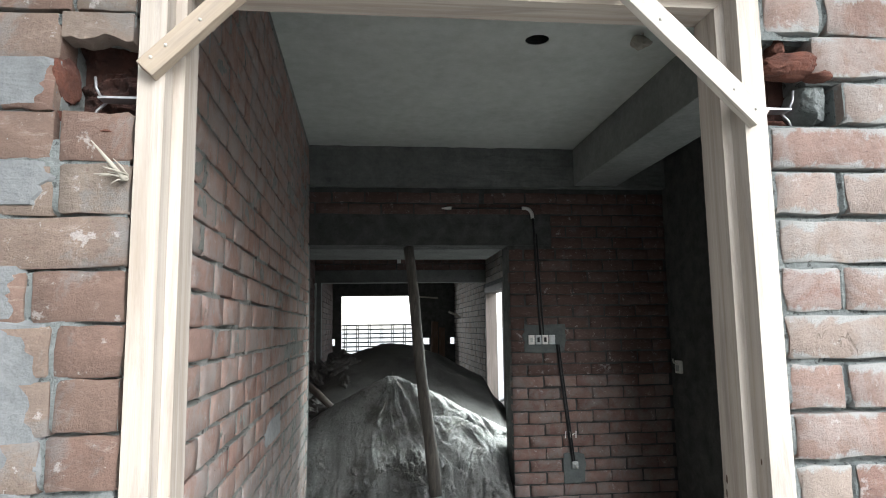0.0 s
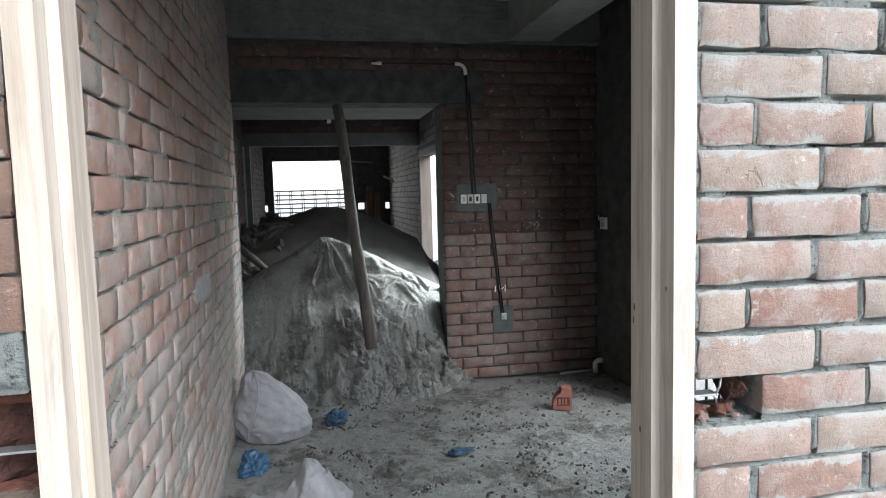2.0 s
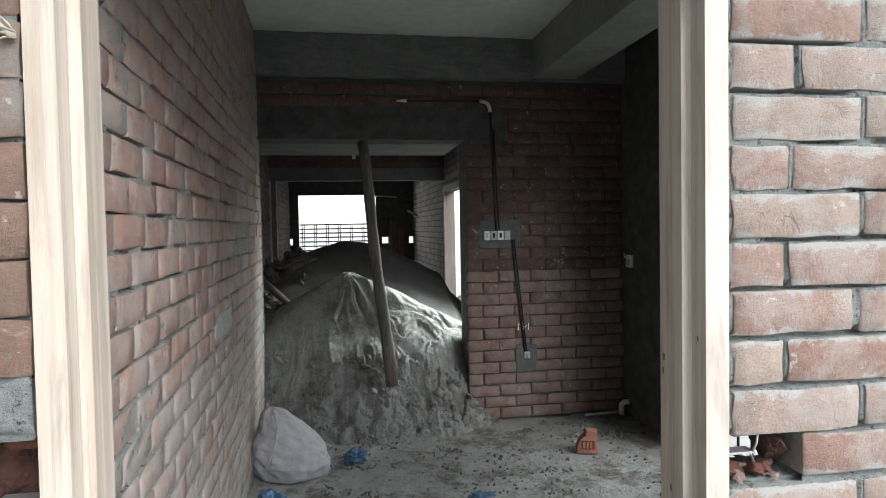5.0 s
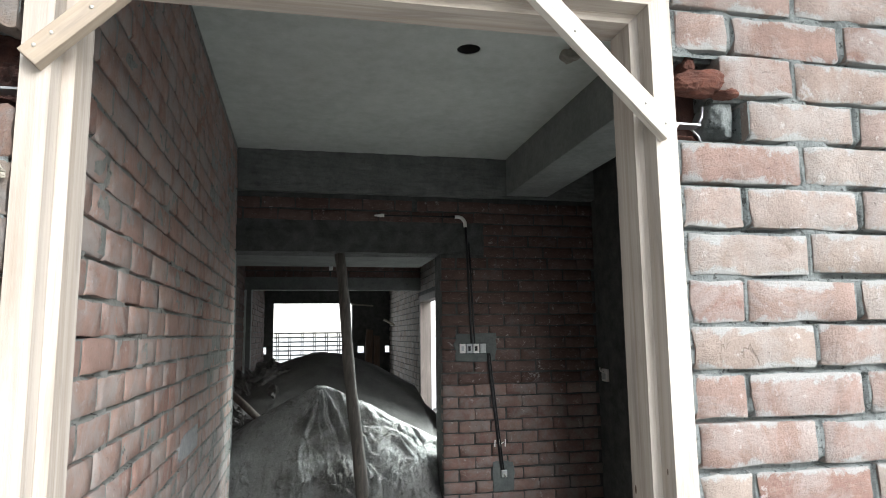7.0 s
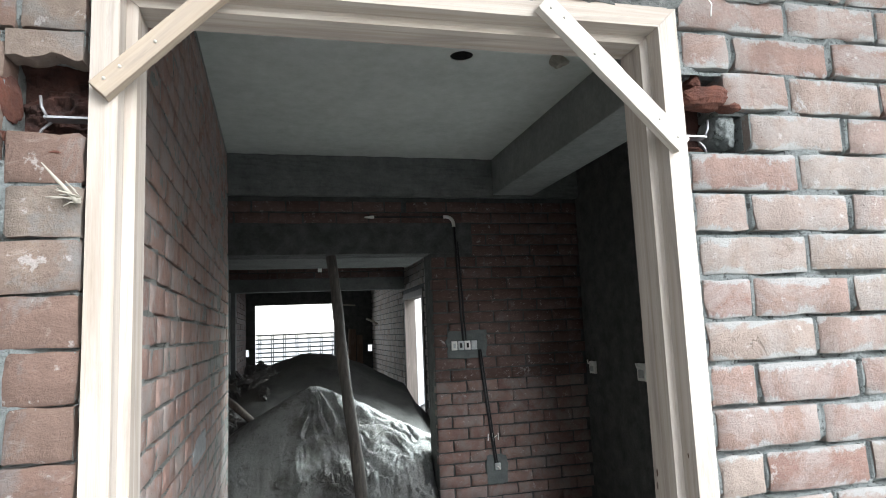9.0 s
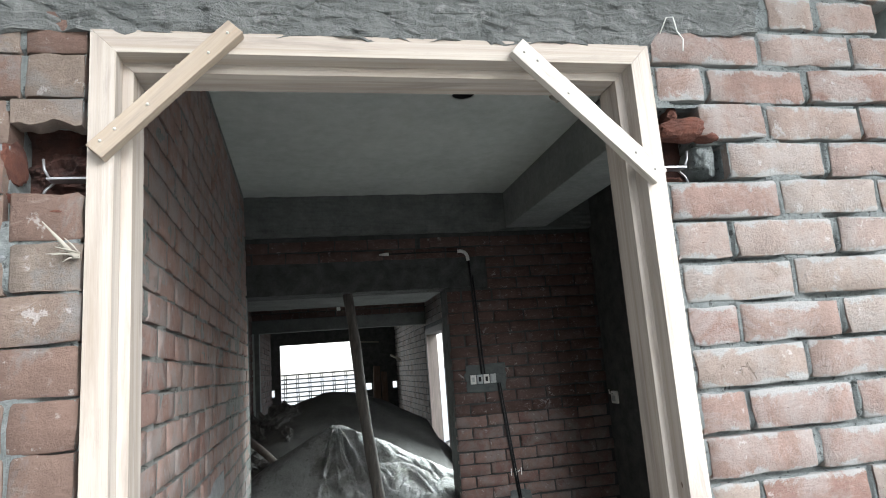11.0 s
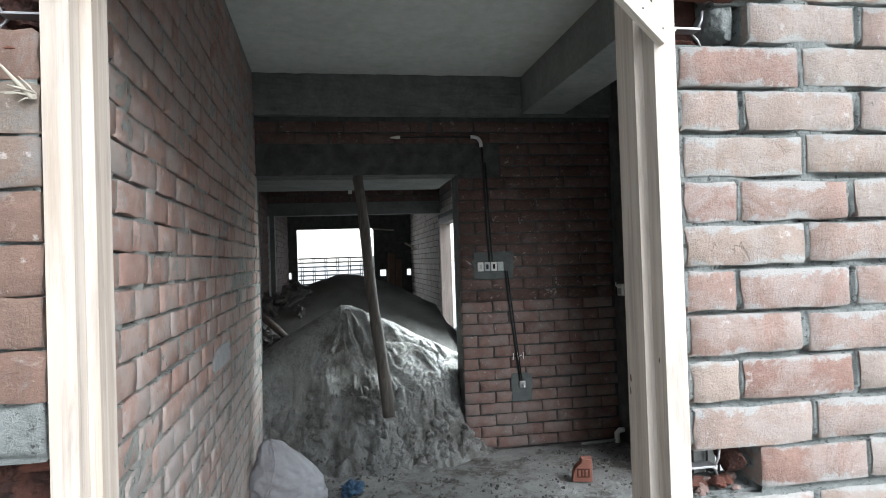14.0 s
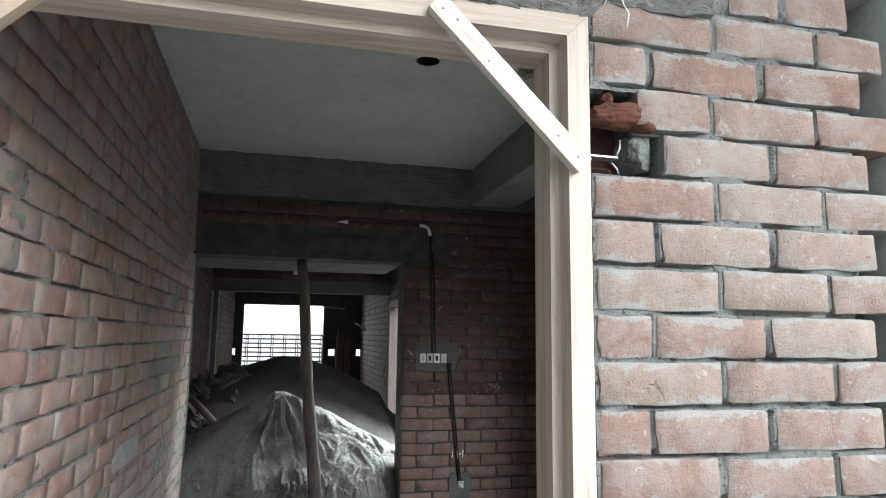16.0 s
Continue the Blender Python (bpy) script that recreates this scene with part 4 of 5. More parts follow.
def bag_bm(size, seed):
    bm = bmesh.new()
    bmesh.ops.create_icosphere(bm, subdivisions=5, radius=1.0)
    for v in bm.verts:
        d = v.co.normalized()
        f = 0.75 + 0.7 * noise.noise(d * 1.3 + Vector((seed, 0, 0))) + 0.40 * (1 - 2 * abs(noise.noise(d * 2.1 + Vector((0, seed, 0))))) + 0.10 * (1 - 3 * abs(noise.noise(d * 4.5 + Vector((seed, seed, 0))))) + 0.07 * (1 - 3 * abs(noise.noise(d * 9 + Vector((seed, 1, seed)))))
        v.co = Vector((d.x * f * size[0], d.y * f * size[1], max(0, (d.z * f * 0.9 + 0.55)) * size[2]))
    return bm


for loc, size, seed, rz in (((0.545, 2.84, 0.0), (0.06, 0.05, 0.05), 1.0, 0), ((0.115, 2.24, 0.0), (0.068, 0.06, 0.065), 4.0, 40), ((0.565, 1.72, 0.0), (0.05, 0.04, 0.028), 6.0, 70), ((1.18, 2.22, 0.0), (0.06, 0.03, 0.012), 9.0, 10)):
    b = part("plastic_bag", bag_bm(size, seed), M_BLUE, None, "", True)
    b.matrix_world = pose(*loc, 0, 0, rz)
    tagged(b, "crumpled blue plastic bag lying on the sandy floor", "plastic bag", "litter")

M_REDBRICK = brick_material("loose_brick_clay", [(0.27, 0.11, 0.08), (0.29, 0.125, 0.09)], 0.66, 0.85)
lb = thing("loose_brick", "red brick with a broken corner and a stamped frog", "brick", (1.965, 2.72, 0.0))
bm = prism(bmesh.new(), [(-0.060, 0.0), (0.058, 0.0), (0.060, 0.138), (-0.004, 0.141), (-0.010, 0.112), (-0.040, 0.088), (-0.058, 0.052)], -0.04, 0.032, 0.004)
roughen(bm, 0.003, 40, 4.0)
part("body", bm, M_REDBRICK, lb)
# no recess is cut: a darker plate carries the frog's shade
part("frog", box_bm(-0.035, 0.045, -0.0445, -0.036, 0.028, 0.082, 0.002), M_BROKEN, lb, "darker raised plate in place of the stamped recess")
for i, (x, w) in enumerate(((-0.02, 0.014), (0.002, 0.010), (0.022, 0.012))):
    part("stamp", box_bm(x - w / 2, x + w / 2, -0.0475, -0.043, 0.036, 0.074, 0.002), M_REDBRICK, lb, "raised stamped mark")
lb.rotation_euler = (0, 0, radians(-14))

# clods strewn over the floor and at the toe of the heap
verts, faces = [], []
rng = random.Random(11)
shapes, lumps = [], []
for k in range(12):
    cb = shard_bm((1.0, 1.0, 1.0), 60 + k, 7 if k < 6 else 9, 1 if k < 6 else 2)
    cb.verts.ensure_lookup_table()
    (shapes if k < 6 else lumps).append(([v.co.copy() for v in cb.verts], [[v.index for v in f.verts] for f in cb.faces]))
    cb.free()
heaps = [(rng.uniform(0.2, 2.4), rng.uniform(1.2, 3.3), rng.uniform(0.02, 0.11)) for _ in range(75)]
for i in range(2600):
    if rng.random() < 0.86:
        hx, hy, hs = rng.choice(heaps)
        x, y = rng.gauss(hx, hs), rng.gauss(hy, hs)
    else:
        x, y = rng.uniform(0.05, 2.5), rng.uniform(0.5, 3.5)
    if not (0.03 < x < 2.5 and 0.4 < y < 3.45) or heap_height(x, y) > 0.12:
        continue
    r = rng.choice((0.002, 0.0025, 0.0035, 0.0045, 0.006, 0.008, 0.011)) * rng.uniform(0.7, 1.4)
    z = max(floor_height(x, y), heap_height(x, y))
    o = len(verts)
    q = Euler((rng.uniform(0, 6), rng.uniform(0, 6), rng.uniform(0, 6))).to_matrix()
    iv, jf = rng.choice(shapes)
    for v in iv:
        p = q @ Vector((v.x * r * 1.3, v.y * r, v.z * r * 0.7))
        verts.append((x + p.x, y + p.y, z + r * 0.2 + p.z))
    faces += [[o + k for k in f] for f in jf]
clump_verts, clump_faces = [], []
for i in range(1500):  # lumps of damp sand on the trodden foot
    x, y = rng.uniform(-0.05, 1.72), rng.uniform(2.95, 3.72)
    h = heap_height(x, y)
    if not 0.02 < h < 0.48 or (x > 1.36 and y > 3.44) or noise.noise(Vector((x * 3.0, y * 3.0, 81))) < rng.uniform(-0.35, 0.25):
        continue
    r = rng.choice((0.006, 0.009, 0.012, 0.016, 0.022, 0.032)) * rng.uniform(0.8, 1.3)
    q = Euler((rng.uniform(0, 6), rng.uniform(0, 6), rng.uniform(0, 6))).to_matrix()
    o = len(clump_verts)
    iv, jf = rng.choice(lumps)
    for v in iv:
        p = q @ Vector((v.x * r * 1.2, v.y * r, v.z * r * 0.8))
        clump_verts.append((x + p.x, y + p.y, h + r * 0.15 + p.z))
    clump_faces += [[o + k for k in f] for f in jf]
me = bpy.data.meshes.new("sand_lumps")
me.from_pydata(clump_verts, [], clump_faces)
me.materials.append(M_SAND)
tagged(new("sand_lumps", me), "crumbled lumps of damp grey sand at the foot of the heap", "sand", kind="stuff")
me = bpy.data.meshes.new("clods")
me.from_pydata(verts, [], faces)
me.materials.append(M_STONE)
tagged(new("clods", me), "small clods of dried mortar and earth on the floor", "rubble", kind="stuff")

# ---- rear rooms ----
# window grille, low bars before the daylight
gr = thing("window_grille", "thin pale iron grille across the lower window", "grille")
for i in range(8):
    z = 0.94 + i * 0.078
    part("bar", box_bm(-0.19, 1.19, 10.868, 10.878, z - 0.011, z + 0.011), M_GRILLE, gr)
for i in range(7):
    for d in (-0.018, 0.018):
        x = -0.12 + i * 0.215 + d
        part("upright", box_bm(x - 0.007, x + 0.007, 10.856, 10.867, 0.75, 1.50), M_GRILLE, gr)
# frame of the doorway to the daylight
df = thing("door_frame", "weathered timber door frame in the rear side wall", "door frame")
part("jamb", box_bm(1.885, 2.03, 7.37, 7.448, 0, 1.948, 0.004), M_DOORWOOD, df)
part("jamb", box_bm(1.885, 2.03, 6.202, 6.28, 0, 1.948, 0.004), M_DOORWOOD, df)
part("head", box_bm(1.885, 2.03, 6.282, 7.368, 1.868, 1.948, 0.004), M_DOORWOOD, df)
# clutter piled outside that doorway
rng = random.Random(77)
for i in range(7):
    ob = part("rubble_lump", shard_bm((0.16, 0.14, 0.12), 300 + i), M_RUBBLE, None)
    ob.matrix_world = pose(2.25 + rng.uniform(-0.12, 0.25), 7.0 + rng.uniform(-0.4, 0.5), 0.10 + 0.1 * (i % 4), rng.uniform(0, 90), 0, rng.uniform(0, 360))
    tagged(ob, "grey broken lump heaped outside the rear doorway", "rubble", "rubble outside the doorway")
for x, lean in ((2.10, 9), (2.22, -6)):
    ob = part("stick", tube_bm([(0, 0, 0), (0.02, 0, 0.45), (0, 0, 0.95)], [0.016, 0.014, 0.010], 8), M_DOORWOOD, None, "", True)
    ob.matrix_world = pose(x, 7.05, -0.02, 4, lean, 0)
    tagged(ob, "dark stick propped outside the rear doorway", "stick")
# boards and sticks leaning in the corner
for x, dx, w, h, lab in ((1.50, 0.10, 0.13, 1.62, "old brown board leaning against the rear wall"), (1.66, 0.08, 0.11, 1.50, "dark plank leaning beside another board"), (1.40, 0.16, 0.05, 1.35, "thin dark batten leaning against the wall")):
    b = part("board", box_bm(-w / 2, w / 2, -0.015, 0.015, 0, h, 0.003), M_PLANK, None)
    b.matrix_world = pose(x - 0.08, 10.2, 0.0, -18, dx * 60, 8)
    tagged(b, lab, "board", "leaning boards")
st = part("stick", tube_bm([(1.68, 9.9, 1.70), (1.86, 9.9, 1.60)], 0.018, 8), M_STRAW, None, "", True)
tagged(st, "pale split stick sticking out above the boards", "stick")
st = part("stick", tube_bm([(1.17, 10.78, 2.00), (1.58, 10.78, 1.97)], 0.014, 8), M_STRAW, None, "", True)
tagged(st, "pale rod fixed across the dark wall", "stick")

# rubble of sacks and broken brick beside the heap
rng = random.Random(5)
for i in range(34):
    bm = bmesh.new()
    bmesh.ops.create_icosphere(bm, subdivisions=4, radius=1.0)
    for v in bm.verts:
        v.co *= 0.8 + 0.7 * noise.noise(v.co * 1.3 + Vector((i * 3.1, 0, 0))) + 0.45 * (1 - 2.4 * abs(noise.noise(v.co * 2.2 + Vector((0, i * 1.7, 0)))))
    x, y = rng.uniform(-0.30, 0.16), rng.uniform(4.3, 5.6)
    r = rng.uniform(0.035, 0.085)
    ob = part("rubble_lump", bm, M_RUBBLE, None)
    ob.matrix_world = pose(x, y, max(heap_height(x, y), rear_height(x, y)) + r * 0.25, rng.uniform(0, 360), rng.uniform(0, 40), rng.uniform(0, 360)) @ Matrix.Diagonal((r * 1.5, r, r * 0.6, 1))
    tagged(ob, "broken lump of old mortar on the heap", "rubble", "rubble beside the heap")
stick = part("stick", tube_bm([(-0.14, 4.52, 0.97), (-0.03, 4.42, 0.885), (0.09, 4.30, 0.79)], [0.028, 0.031, 0.027], 10), M_DOORWOOD, None, "", True)
tagged(stick, "short dark round stick lying on the sand heap", "stick")
for i in range(9):
    x, y = rng.uniform(1.45, 1.75), rng.uniform(7.6, 8.4)
    bm = bmesh.new()
    bmesh.ops.create_icosphere(bm, subdivisions=2, radius=1.0)
    roughen(bm, 0.4, 1.6, i)
    r = rng.uniform(0.08, 0.16)
    ob = part("rubble_lump", bm, M_CEMENT, None)
    ob.matrix_world = pose(x, y, r * 0.5 + 0.10 * (i % 3), rng.uniform(0, 360), 0, rng.uniform(0, 360)) @ Matrix.Diagonal((r, r, r * 0.8, 1))
    tagged(ob, "pale lump of broken plaster in the rear room", "rubble", "rubble in the rear room")

# ---- front wall ----
ENDS = (-0.058, -0.170, -0.088, -0.048, -0.043, -0.055, -0.150, -0.060)


def lefts(k):
    """Bricks from the frame outwards: mostly headers next to it."""
    e = ENDS[k % 8]
    out = [(e, 0.044)]
    while e > -1.0:
        out.append((e - 0.234, e - 0.012))
        e -= 0.234
    return out


NUDGE = {-3: 0.008, -2: 0.004, 2: 0.010, 4: -0.010, 6: -0.014, 7: -0.008, 8: -0.016, 12: 0.008, 13: -0.006, 14: -0.010}


def rights(k):
    """The bricks beside the frame, course by course; two are knocked out for the ties."""
    n = NUDGE.get(k, 0.0)
    if k == 0:
        return [(1.258, 1.484), (1.500, 1.710)]
    if k == -1:
        return [(1.205, 1.350), (1.364, 1.588), (1.602, 1.776)]
    if k == 10:
        return [(1.250, 1.466), (1.482, 1.708)]
    if k % 2:
        return [(1.116, 1.352 + n), (1.368 + n, 1.592 + n), (1.608 + n, 1.776 - abs(n))]
    return [(1.116, 1.221 + n), (1.237 + n, 1.464 + n), (1.480 + n, 1.708 + n / 2)]


RZ = 1.706 + COURSE
bm = box_bm(1.118, 1.66, 0.021, 0.118, -0.06, 0.955)
box_bm(1.258, 1.66, 0.021, 0.118, 0.955, 1.035, 0, bm)
box_bm(1.118, 1.66, 0.021, 0.118, 1.035, 1.785, 0, bm)
box_bm(1.266, 1.66, 0.021, 0.118, 1.785, 1.866, 0, bm)
box_bm(1.213, 1.66, 0.021, 0.118, 1.866, 1.94, 0, bm)
box_bm(1.118, 1.66, 0.021, 0.118, 1.94, 2.066, 0, bm)
box_bm(1.362, 1.66, 0.021, 0.118, 2.066, CEIL + 0.1, 0, bm)
box_bm(1.118, 1.266, 0.10, 0.1175, 1.78, 1.94, 0, bm)
wall_front = structure("wall_front", bm, M_MORTAR, "raw red brick outer wall with thick grey mortar and a toothed end")
bm = box_bm(-1.25, 0.046, 0.021, 0.118, -0.06, 0.85)
box_bm(-1.25, -0.07, 0.021, 0.118, 0.85, 1.11, 0, bm)
box_bm(-1.25, 0.046, 0.021, 0.118, 1.11, 1.745, 0, bm)
box_bm(-1.25, -0.07, 0.021, 0.118, 1.745, 1.925, 0, bm)
box_bm(-1.25, 0.046, 0.021, 0.118, 1.925, 2.066, 0, bm)
box_bm(-0.10, 0.046, 0.10, 0.118, 0.85, 1.925, 0, bm)
wall_front_left = structure("wall_front_left", bm, M_MORTAR, "raw brick outer wall smeared with grey cement beside the door frame")
bm = box_bm(-1.25, 1.36, 0.021, 0.118, 2.262, CEIL + 0.1)
box_bm(-1.25, -0.352, 0.004, 0.118, 2.066, 2.262, 0, bm)
wall_front_top = structure("wall_front_top", bm, M_MORTAR, "brickwork over the front lintel")
# column darkened so the toothed gaps look dark; their shade is in its colour
M_COLUMN_SHADED = rough_material("column_concrete_shaded", (0.045, 0.049, 0.047), (0.085, 0.09, 0.086), 6, 40, 0.008, spots=(0.11, 0.115, 0.11))
structure("column", box_bm(1.662, 1.798, 0.100, 0.30, -0.06, CEIL - 0.002, 0.004), M_COLUMN_SHADED, "concrete column behind the toothed wall end, darkened for the gaps' shade", "column")
structure("wall_white", box_bm(1.800, 3.2, -0.02, 0.20, -0.06, CEIL + 0.1, 0.004), M_PAINT, "pale smooth white-painted outer wall")

lay(wall_front, M_BRICK, (0.008, 0.002, 0), 0.0, rights, [(k, RZ - k * COURSE) for k in range(-3, 22)], 0.0092)
lay(wall_front, M_BRICK, (0, 0.002, 0), 0.0, lambda k: [(u0, u1) for u0, u1 in running(1.42, 1.70 + 0.07 * (k % 2), 0.1)(k)], [(k, 2.126 + k * COURSE) for k in range(8)], 0.006)


def left_spans(k):
    if k in (-2, -3):
        return [(a, min(b, -0.072)) for a, b in lefts(k) if a < -0.11]
    if k in (6, 7, 8):
        return [(a, min(b, -0.072)) for a, b in lefts(k) if a < -0.11]
    return lefts(k)


lay(wall_front_left, M_BRICK_BUFF_SHADED, (0, 0.002, 0), 0.0, left_spans, [(k, 1.617 - k * COURSE) for k in range(-5, 19)], 0.006, 0.078)

mortar_face(wall_front, M_MORTAR, 1.118, 1.69, 0.6, 2.10, 0.0032, -0.0020, 0.0028, 1.0, 1.706, 0.022, lambda u, z: not (u < 1.258 and 0.955 < z < 1.035 or u < 1.266 and 1.785 < z < 1.866 or u < 1.213 and 1.866 <= z < 1.94), 1.9, [(RZ - k * COURSE, rights(k)) for k in range(-3, 22)])
mortar_face(wall_front, M_MORTAR, 1.362, 1.68, 2.10, CEIL + 0.1, 0.008, -0.0005, 0.0030, 2.0, 2.126, 0.015, None, 1.5)
mortar_face(wall_front_left, M_MORTAR, -0.6, 0.046, 0.3, 2.066, 0.007, 0.0010, 0.0030, 3.0, 1.617, 0.016, lambda u, z: not (u > -0.07 and (0.85 < z < 1.11 or 1.745 < z < 1.925)), 1.5)
for x0, x1, z0, z1, n in ((-0.42, -0.068, 1.625, 1.705, 11), (-0.42, -0.098, 1.452, 1.540, 12), (-0.44, -0.055, 1.205, 1.455, 13), (-0.44, -0.065, 0.96, 1.22, 14), (-0.42, -0.072, 1.785, 1.872, 15)):
    part("cement_smear", patch_bm(x0, x1, z0, z1, -0.0060, n, 0.16), M_CEMENT, wall_front_left, "grey cement daubed over the bricks")


def hacked_bm(x0, x1, z0, z1, y, deep, seed):
    """The back of a hacked hole: shelves of broken brick, courses still to be told apart."""
    bm = bmesh.new()
    n = 44
    grid = []
    for j in range(n + 1):
        z = z0 + (z1 - z0) * j / n
        row = []
        for i in range(n + 1):
            x = x0 + (x1 - x0) * i / n
            p = Vector((x * 22, seed, z * 34))
            f = noise.noise(p) * 0.7 + 0.45 * noise.noise(p * 2.3) + 0.22 * noise.noise(p * 6)
            shelf = 0.5 * smoothstep(-0.1, 0.1, noise.noise(Vector((x * 9, seed + 2, z * 26))))
            row.append(bm.verts.new((x, min(0.098, y + deep * (0.25 - f * 0.8 - shelf + 0.4)), z)))
        grid.append(row)
    for j in range(n):
        for i in range(n):
            bm.faces.new((grid[j][i], grid[j][i + 1], grid[j + 1][i + 1], grid[j + 1][i]))
    return bm


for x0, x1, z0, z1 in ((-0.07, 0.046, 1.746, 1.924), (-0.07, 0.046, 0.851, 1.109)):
    part("cavity", hacked_bm(x0, x1, z0, z1, 0.074, 0.045, 7.0 + z0), M_HOLE_SHADE, wall_front_left, "hacked brick at the back of the hole, darkened for shade")
part("cavity", box_bm(1.119, 1.265, 0.085, 0.098, 1.786, 1.939), M_HOLE_SHADE, wall_front, "hacked brick at the back of the hole, darkened for shade")

STUMPS = (
    (1.175, 0.020, 1.900, (0.062, 0.034, 0.026)), (1.225, 0.006, 1.880, (0.030, 0.020, 0.013)), (1.160, 0.022, 1.925, (0.022, 0.026, 0.024)),
    (1.235, 0.050, 1.836, (0.036, 0.050, 0.034)), (1.128, 0.055, 1.880, (0.020, 0.040, 0.030)), (1.148, 0.060, 1.792, (0.040, 0.040, 0.010)),
    (-0.072, 0.040, 1.850, (0.016, 0.040, 0.040)), (-0.020, 0.030, 1.928, (0.072, 0.028, 0.010)), (-0.040, 0.035, 1.752, (0.040, 0.036, 0.010)),
    (0.012, 0.035, 1.750, (0.045, 0.036, 0.012)), (-0.070, 0.045, 1.775, (0.014, 0.036, 0.022)), (0.010, 0.030, 1.765, (0.016, 0.016, 0.010)),
    (-0.060, 0.050, 0.980, (0.030, 0.045, 0.100)), (0.000, 0.060, 0.930, (0.060, 0.040, 0.040)), (-0.030, 0.050, 0.880, (0.060, 0.050, 0.040)), (0.020, 0.070, 1.090, (0.050, 0.030, 0.020)),
    (1.150, 0.045, 0.965, (0.030, 0.030, 0.014)), (1.185, 0.030, 0.968, (0.022, 0.022, 0.012)), (1.215, 0.050, 0.966, (0.020, 0.030, 0.010)), (1.232, 0.055, 1.005, (0.026, 0.050, 0.034)), (1.175, 0.030, 1.046, (0.060, 0.025, 0.008)),
)
for i, (x, y, z, size) in enumerate(STUMPS):
    bm = shard_bm(size, 400 + i, 12, 4)
    ob = part("brick_stump", bm, M_MORTAR if i == 3 else M_HOLE_SHADE if i == 19 else M_BROKEN, wall_front if x > 0.5 else wall_front_left)
    ob.location = (x, y, z)

jag = [(0.044 - 0.109 * i / 27, 1.905 + 0.018 * noise.noise(Vector((i * 0.085, 4.0, 0.3))) + 0.004 * noise.noise(Vector((i * 0.23, 9.0, 0.3)))) for i in range(28)]
part("brick_stump", prism(bmesh.new(), [(-0.066, 1.945), (0.044, 1.945)] + jag, -0.004, 0.040, 0.0008), M_BRICK_BUFF_SHADED, wall_front_left, "brick broken off along its lower edge")
rng = random.Random(23)
for i in range(16):  # crumbs left on the sill of the lower hole
    r = rng.uniform(0.005, 0.013)
    ob = part("crumb", shard_bm((r * 1.3, r, r * 0.8), 500 + i, 8, 2), M_CRUMB, wall_front)
    ob.location = (rng.uniform(1.128, 1.235), rng.uniform(-0.002, 0.07), 0.957 + r * 0.6)

# straw caught beside the left jamb
straw = thing("straw_tuft", "tuft of dry straw stuck in the brick joint", "straw", (0.050, -0.014, 1.672))
rng = random.Random(3)
for i in range(9):
    d = Vector((-rng.uniform(0.3, 1), -rng.uniform(0.1, 0.6), rng.uniform(-0.5, 0.9))).normalized() * rng.uniform(0.02, 0.055)
    part("stalk", tube_bm([(0, 0, rng.uniform(-0.006, 0.006)), tuple(d * 0.6), tuple(d + Vector((0, 0, -0.004)))], [0.0016, 0.0013, 0.0007], 5), M_STRAW, straw, "", True)

part("splinter", tube_bm([(-0.004, -0.004, -0.004), (-0.022, -0.014, 0.020), (-0.048, -0.022, 0.052)], [0.0042, 0.0034, 0.0010], 6), M_STRAW, straw, "pale split sliver of wood", True)
# loop of white wire left on the lintel
wire = thing("wire_loop", "thin white wire loop hanging from the lintel", "wire", (1.165, -0.012, 2.10))
part("loop", tube_bm([(-0.02, 0, 0.0), (-0.008, -0.012, 0.03), (0.006, -0.014, 0.03), (0.012, -0.012, 0.0), (0.022, -0.014, -0.02), (0.018, -0.013, -0.045)], 0.0014, 6), M_PVC, wire, "", True)

# ---- inner walls ----
tilt = math.atan2(LEFT_NEAR - LEFT_FAR, BACK - 0.13)
bm = box_bm(0, 3.62, 0.026, 0.13, 0, CEIL - 0.002)
wall_left = structure("wall_left", bm, M_MORTAR, "long raw red brick side wall smeared with cement")
wall_left.matrix_world = Matrix.Translation((LEFT_NEAR, 0.122, 0)) @ Matrix.Rotation(math.pi / 2 + tilt, 4, "Z")
zs = [(k, 1.447 - k * COURSE) for k in range(-15, 18) if 1.447 - k * COURSE < CEIL - 0.08]
near = [(k, z) for k, z in zs if z > -0.01]
side = running(0.01, 3.37, 0.05)
spans = {k: side(k) for k, _ in near}
M_BRICK_WASH = brick_material("brick_cement_washed", [(0.265, 0.175, 0.148), (0.290, 0.205, 0.178), (0.310, 0.235, 0.208), (0.270, 0.182, 0.155)], 0.41, 0.57, (0.325, 0.328, 0.322))
upper, lower = [c for c in near if c[1] >= 0.92], [c for c in near if c[1] < 0.92]
for mat, rows in ((M_BRICK_IN, upper), (M_BRICK_WASH, lower)):
    lay(wall_left, mat, (0, 0.006, 0), 0, lambda k: [s for s in spans[k] if s[0] < 1.95], rows, 0.006, BH, 0.25)
    lay_joined("brickwork", wall_left, mat, (0, 0.006, 0), 0, lambda k: [s for s in spans[k] if s[0] >= 1.95], rows, 0.006)

M_MORTAR_WASH = rough_material("washed_mortar", (0.185, 0.190, 0.176), (0.305, 0.312, 0.292), 12, 110, 0.018, spots=(0.050, 0.050, 0.045), spot_at=(0.56, 0.64))
mortar_face(wall_left, M_MORTAR_WASH, 0.0, 3.45, 0.0, CEIL - 0.003, 0.010, 0.0023, 0.0020, 4.0, 1.447, 0.022, None, 2.0)
M_CEMENT_PALE = rough_material("pale_cement", (0.27, 0.278, 0.28), (0.37, 0.378, 0.38), 9, 50, 0.004)
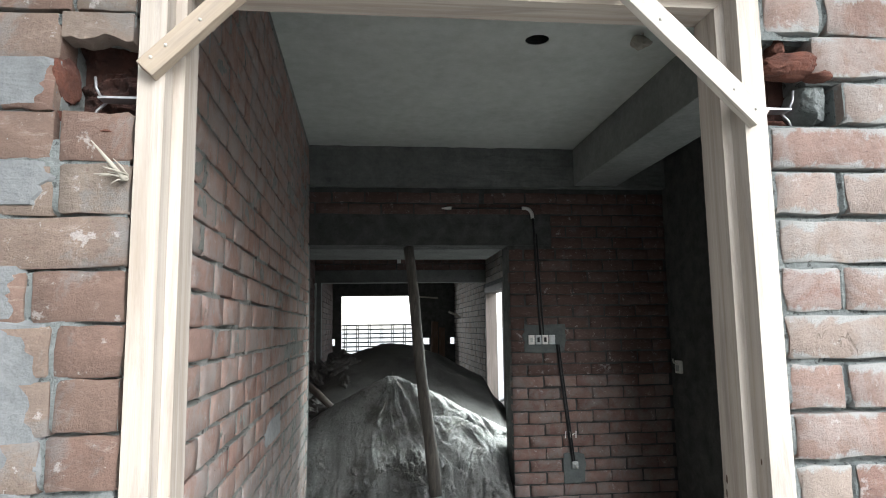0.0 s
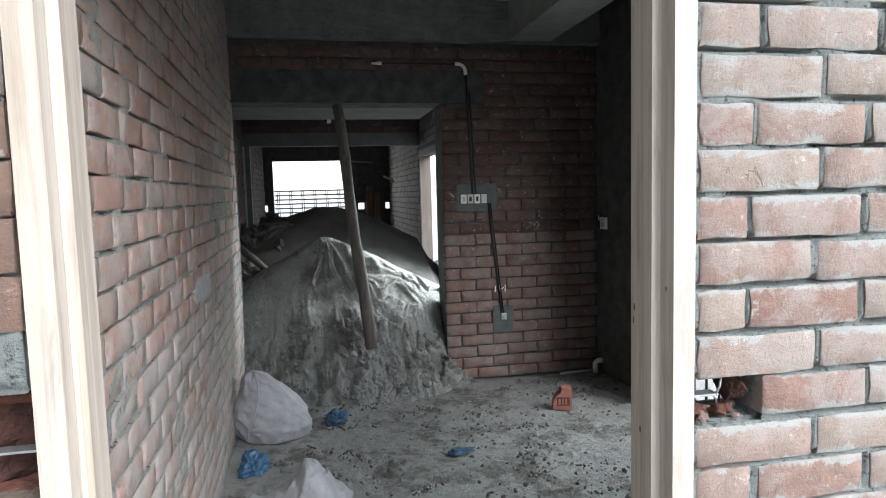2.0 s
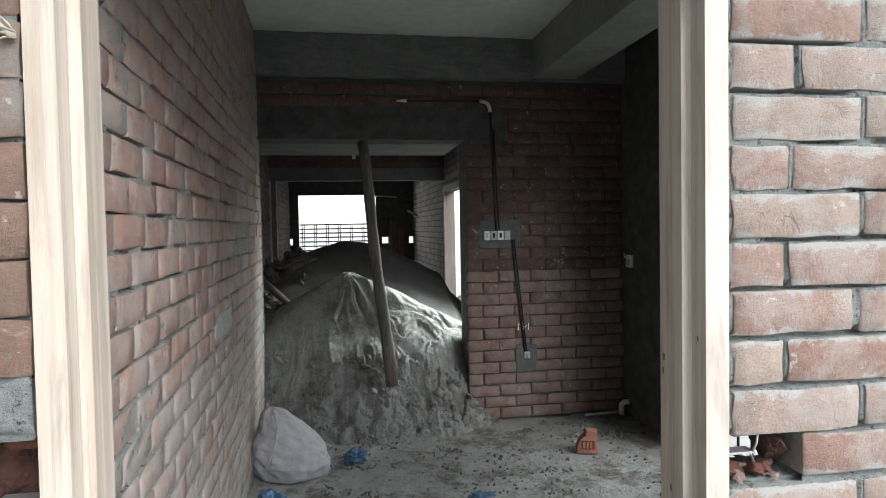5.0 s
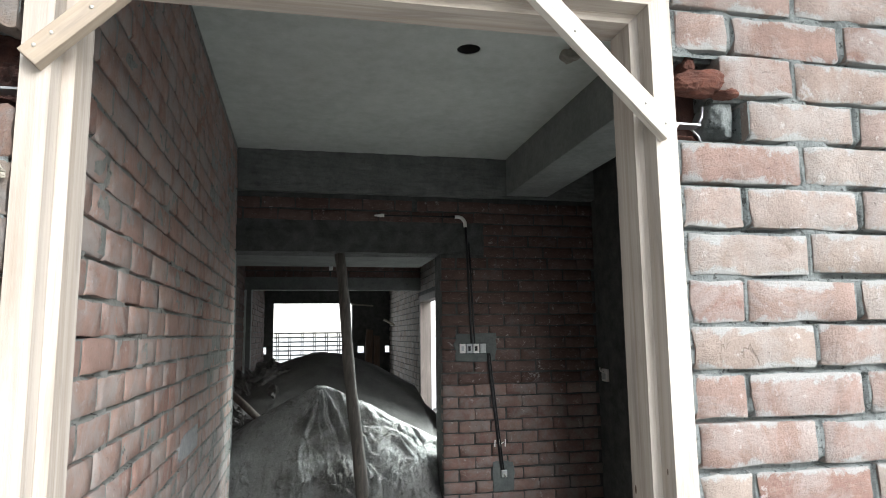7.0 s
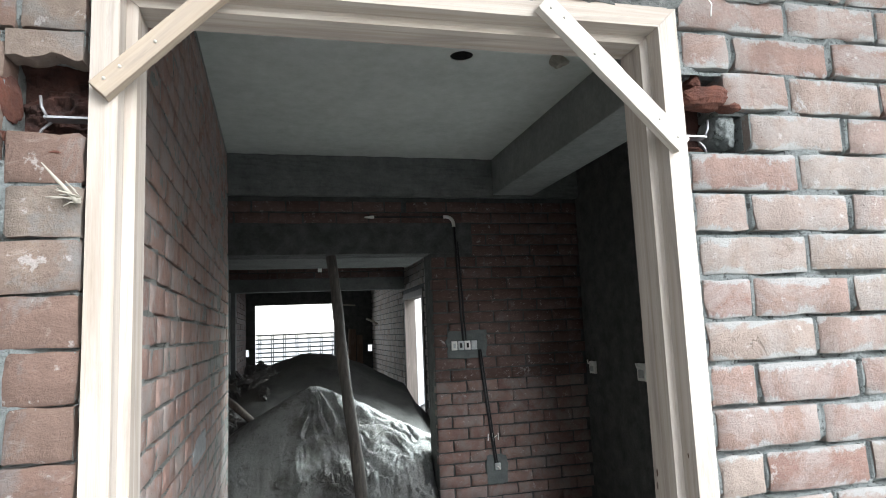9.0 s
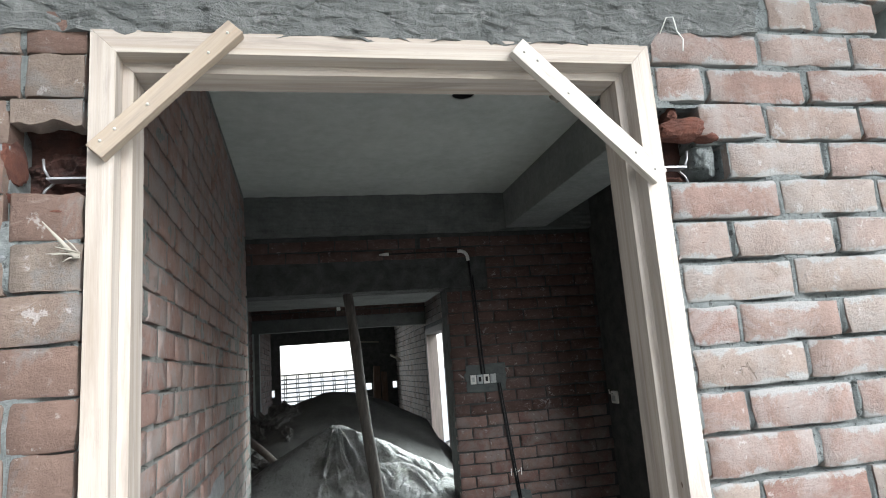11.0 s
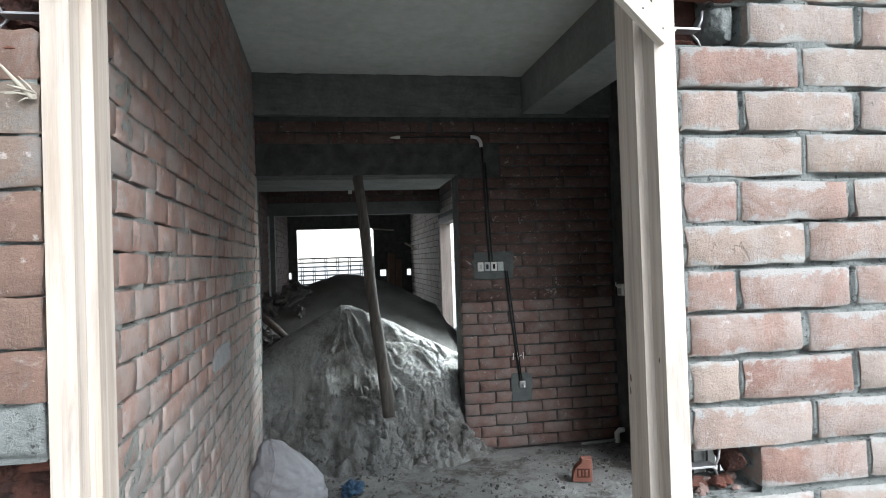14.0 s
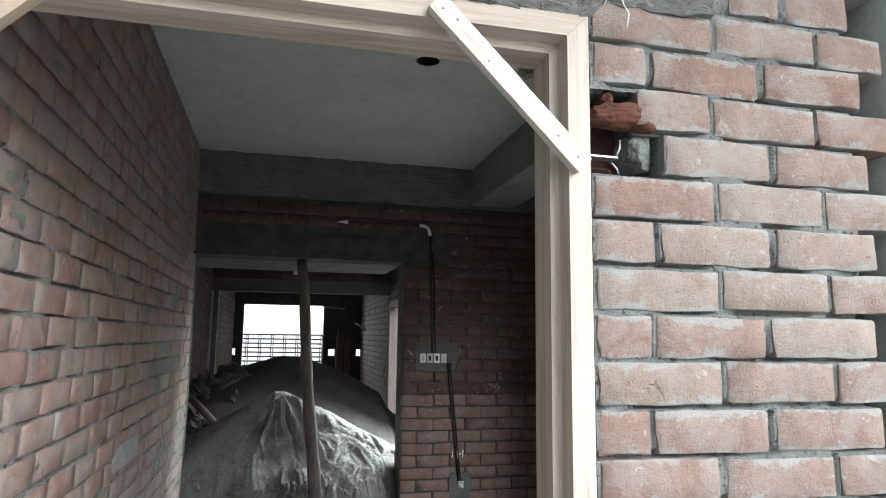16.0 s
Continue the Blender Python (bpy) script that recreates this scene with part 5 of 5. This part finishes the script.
part("cement_smear", patch_bm(1.46, 1.93, 0.965, 1.068, -0.0035, 21, 0.14), M_CEMENT_PALE, wall_left, "pale grey cement smear")

bm = box_bm(1.392, 2.58, BACK, BACK + 0.24, 0, 2.018)
box_bm(1.702, 2.58, BACK, BACK + 0.24, 2.018, 2.438, 0, bm)
box_bm(-0.1, 1.702, BACK, BACK + 0.24, 2.182, 2.438, 0, bm)
box_bm(-0.36, -0.052, BACK, BACK + 0.24, 0, 2.018, 0, bm)
wall_back = structure("wall_back", bm, M_MORTAR_SHADED, "red brick inner wall around a wide opening, upper courses darkened for shade")
zb = [(k, 0.006 + k * COURSE) for k in range(30) if 0.006 + k * COURSE < 2.40]


CHASE = 1.20


def back_spans(k):
    z = 0.006 + k * COURSE
    if z > 2.17:
        out = running(-0.05, 2.58, 0.06)(k)
        if z > 2.26:  # a chase is cut down from the beam
            out = [p for a, b in out for p in ((a, min(b, CHASE - 0.02)), (max(a, CHASE + 0.02), b)) if p[1] - p[0] > 0.03]
        return out
    return running(1.712 if z > 1.96 else 1.392, 2.58, 0.0)(k)


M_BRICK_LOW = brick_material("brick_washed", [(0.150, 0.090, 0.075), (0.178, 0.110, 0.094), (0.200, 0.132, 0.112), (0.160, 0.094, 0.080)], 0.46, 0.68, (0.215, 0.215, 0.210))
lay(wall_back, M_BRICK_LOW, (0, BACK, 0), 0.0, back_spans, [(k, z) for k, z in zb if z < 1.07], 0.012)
lay(wall_back, M_BRICK_SHADED, (0, BACK, 0), 0.0, back_spans, [(k, z) for k, z in zb if z >= 1.07], 0.012)

# rear brickwork, too far off to pick apart
zr = [(k, 0.01 + k * COURSE) for k in range(33) if 0.01 + k * COURSE < CEIL - 0.08]
rr = bpy.data.objects["wall_rear_right"]


def door_split(k):
    z = 0.01 + k * COURSE
    out = []
    for a, b in running(0.0, 10.8 - 3.76, 0.02, 0.108)(k):
        if z < 1.95 and ((b > 3.34 and a < 4.62) or (b > 6.18 and a < 6.95)):
            continue
        out.append((a, b))
    return out


M_BRICK_PALE = brick_material("brick_pale", [(0.24, 0.19, 0.165), (0.28, 0.23, 0.20), (0.31, 0.265, 0.24), (0.25, 0.20, 0.175)], 0.43, 0.62, (0.34, 0.34, 0.33))
lay_joined("brickwork", rr, M_BRICK_PALE, (1.90, 10.8, 0), -math.pi / 2, door_split, zr, 0.016)
lay_joined("brickwork", bpy.data.objects["wall_rear_left"], M_BRICK_SHADED, (-0.36, BACK + 0.26, 0), math.pi / 2, running(0, 7.0, 0.1), zr)
lay_joined("brickwork", bpy.data.objects["wall_rear_top"], M_BRICK_SHADED, (0, 7.31, 0), 0, running(-0.36, 1.89, 0.1), [(k, 2.185 + k * COURSE) for k in range(6)])
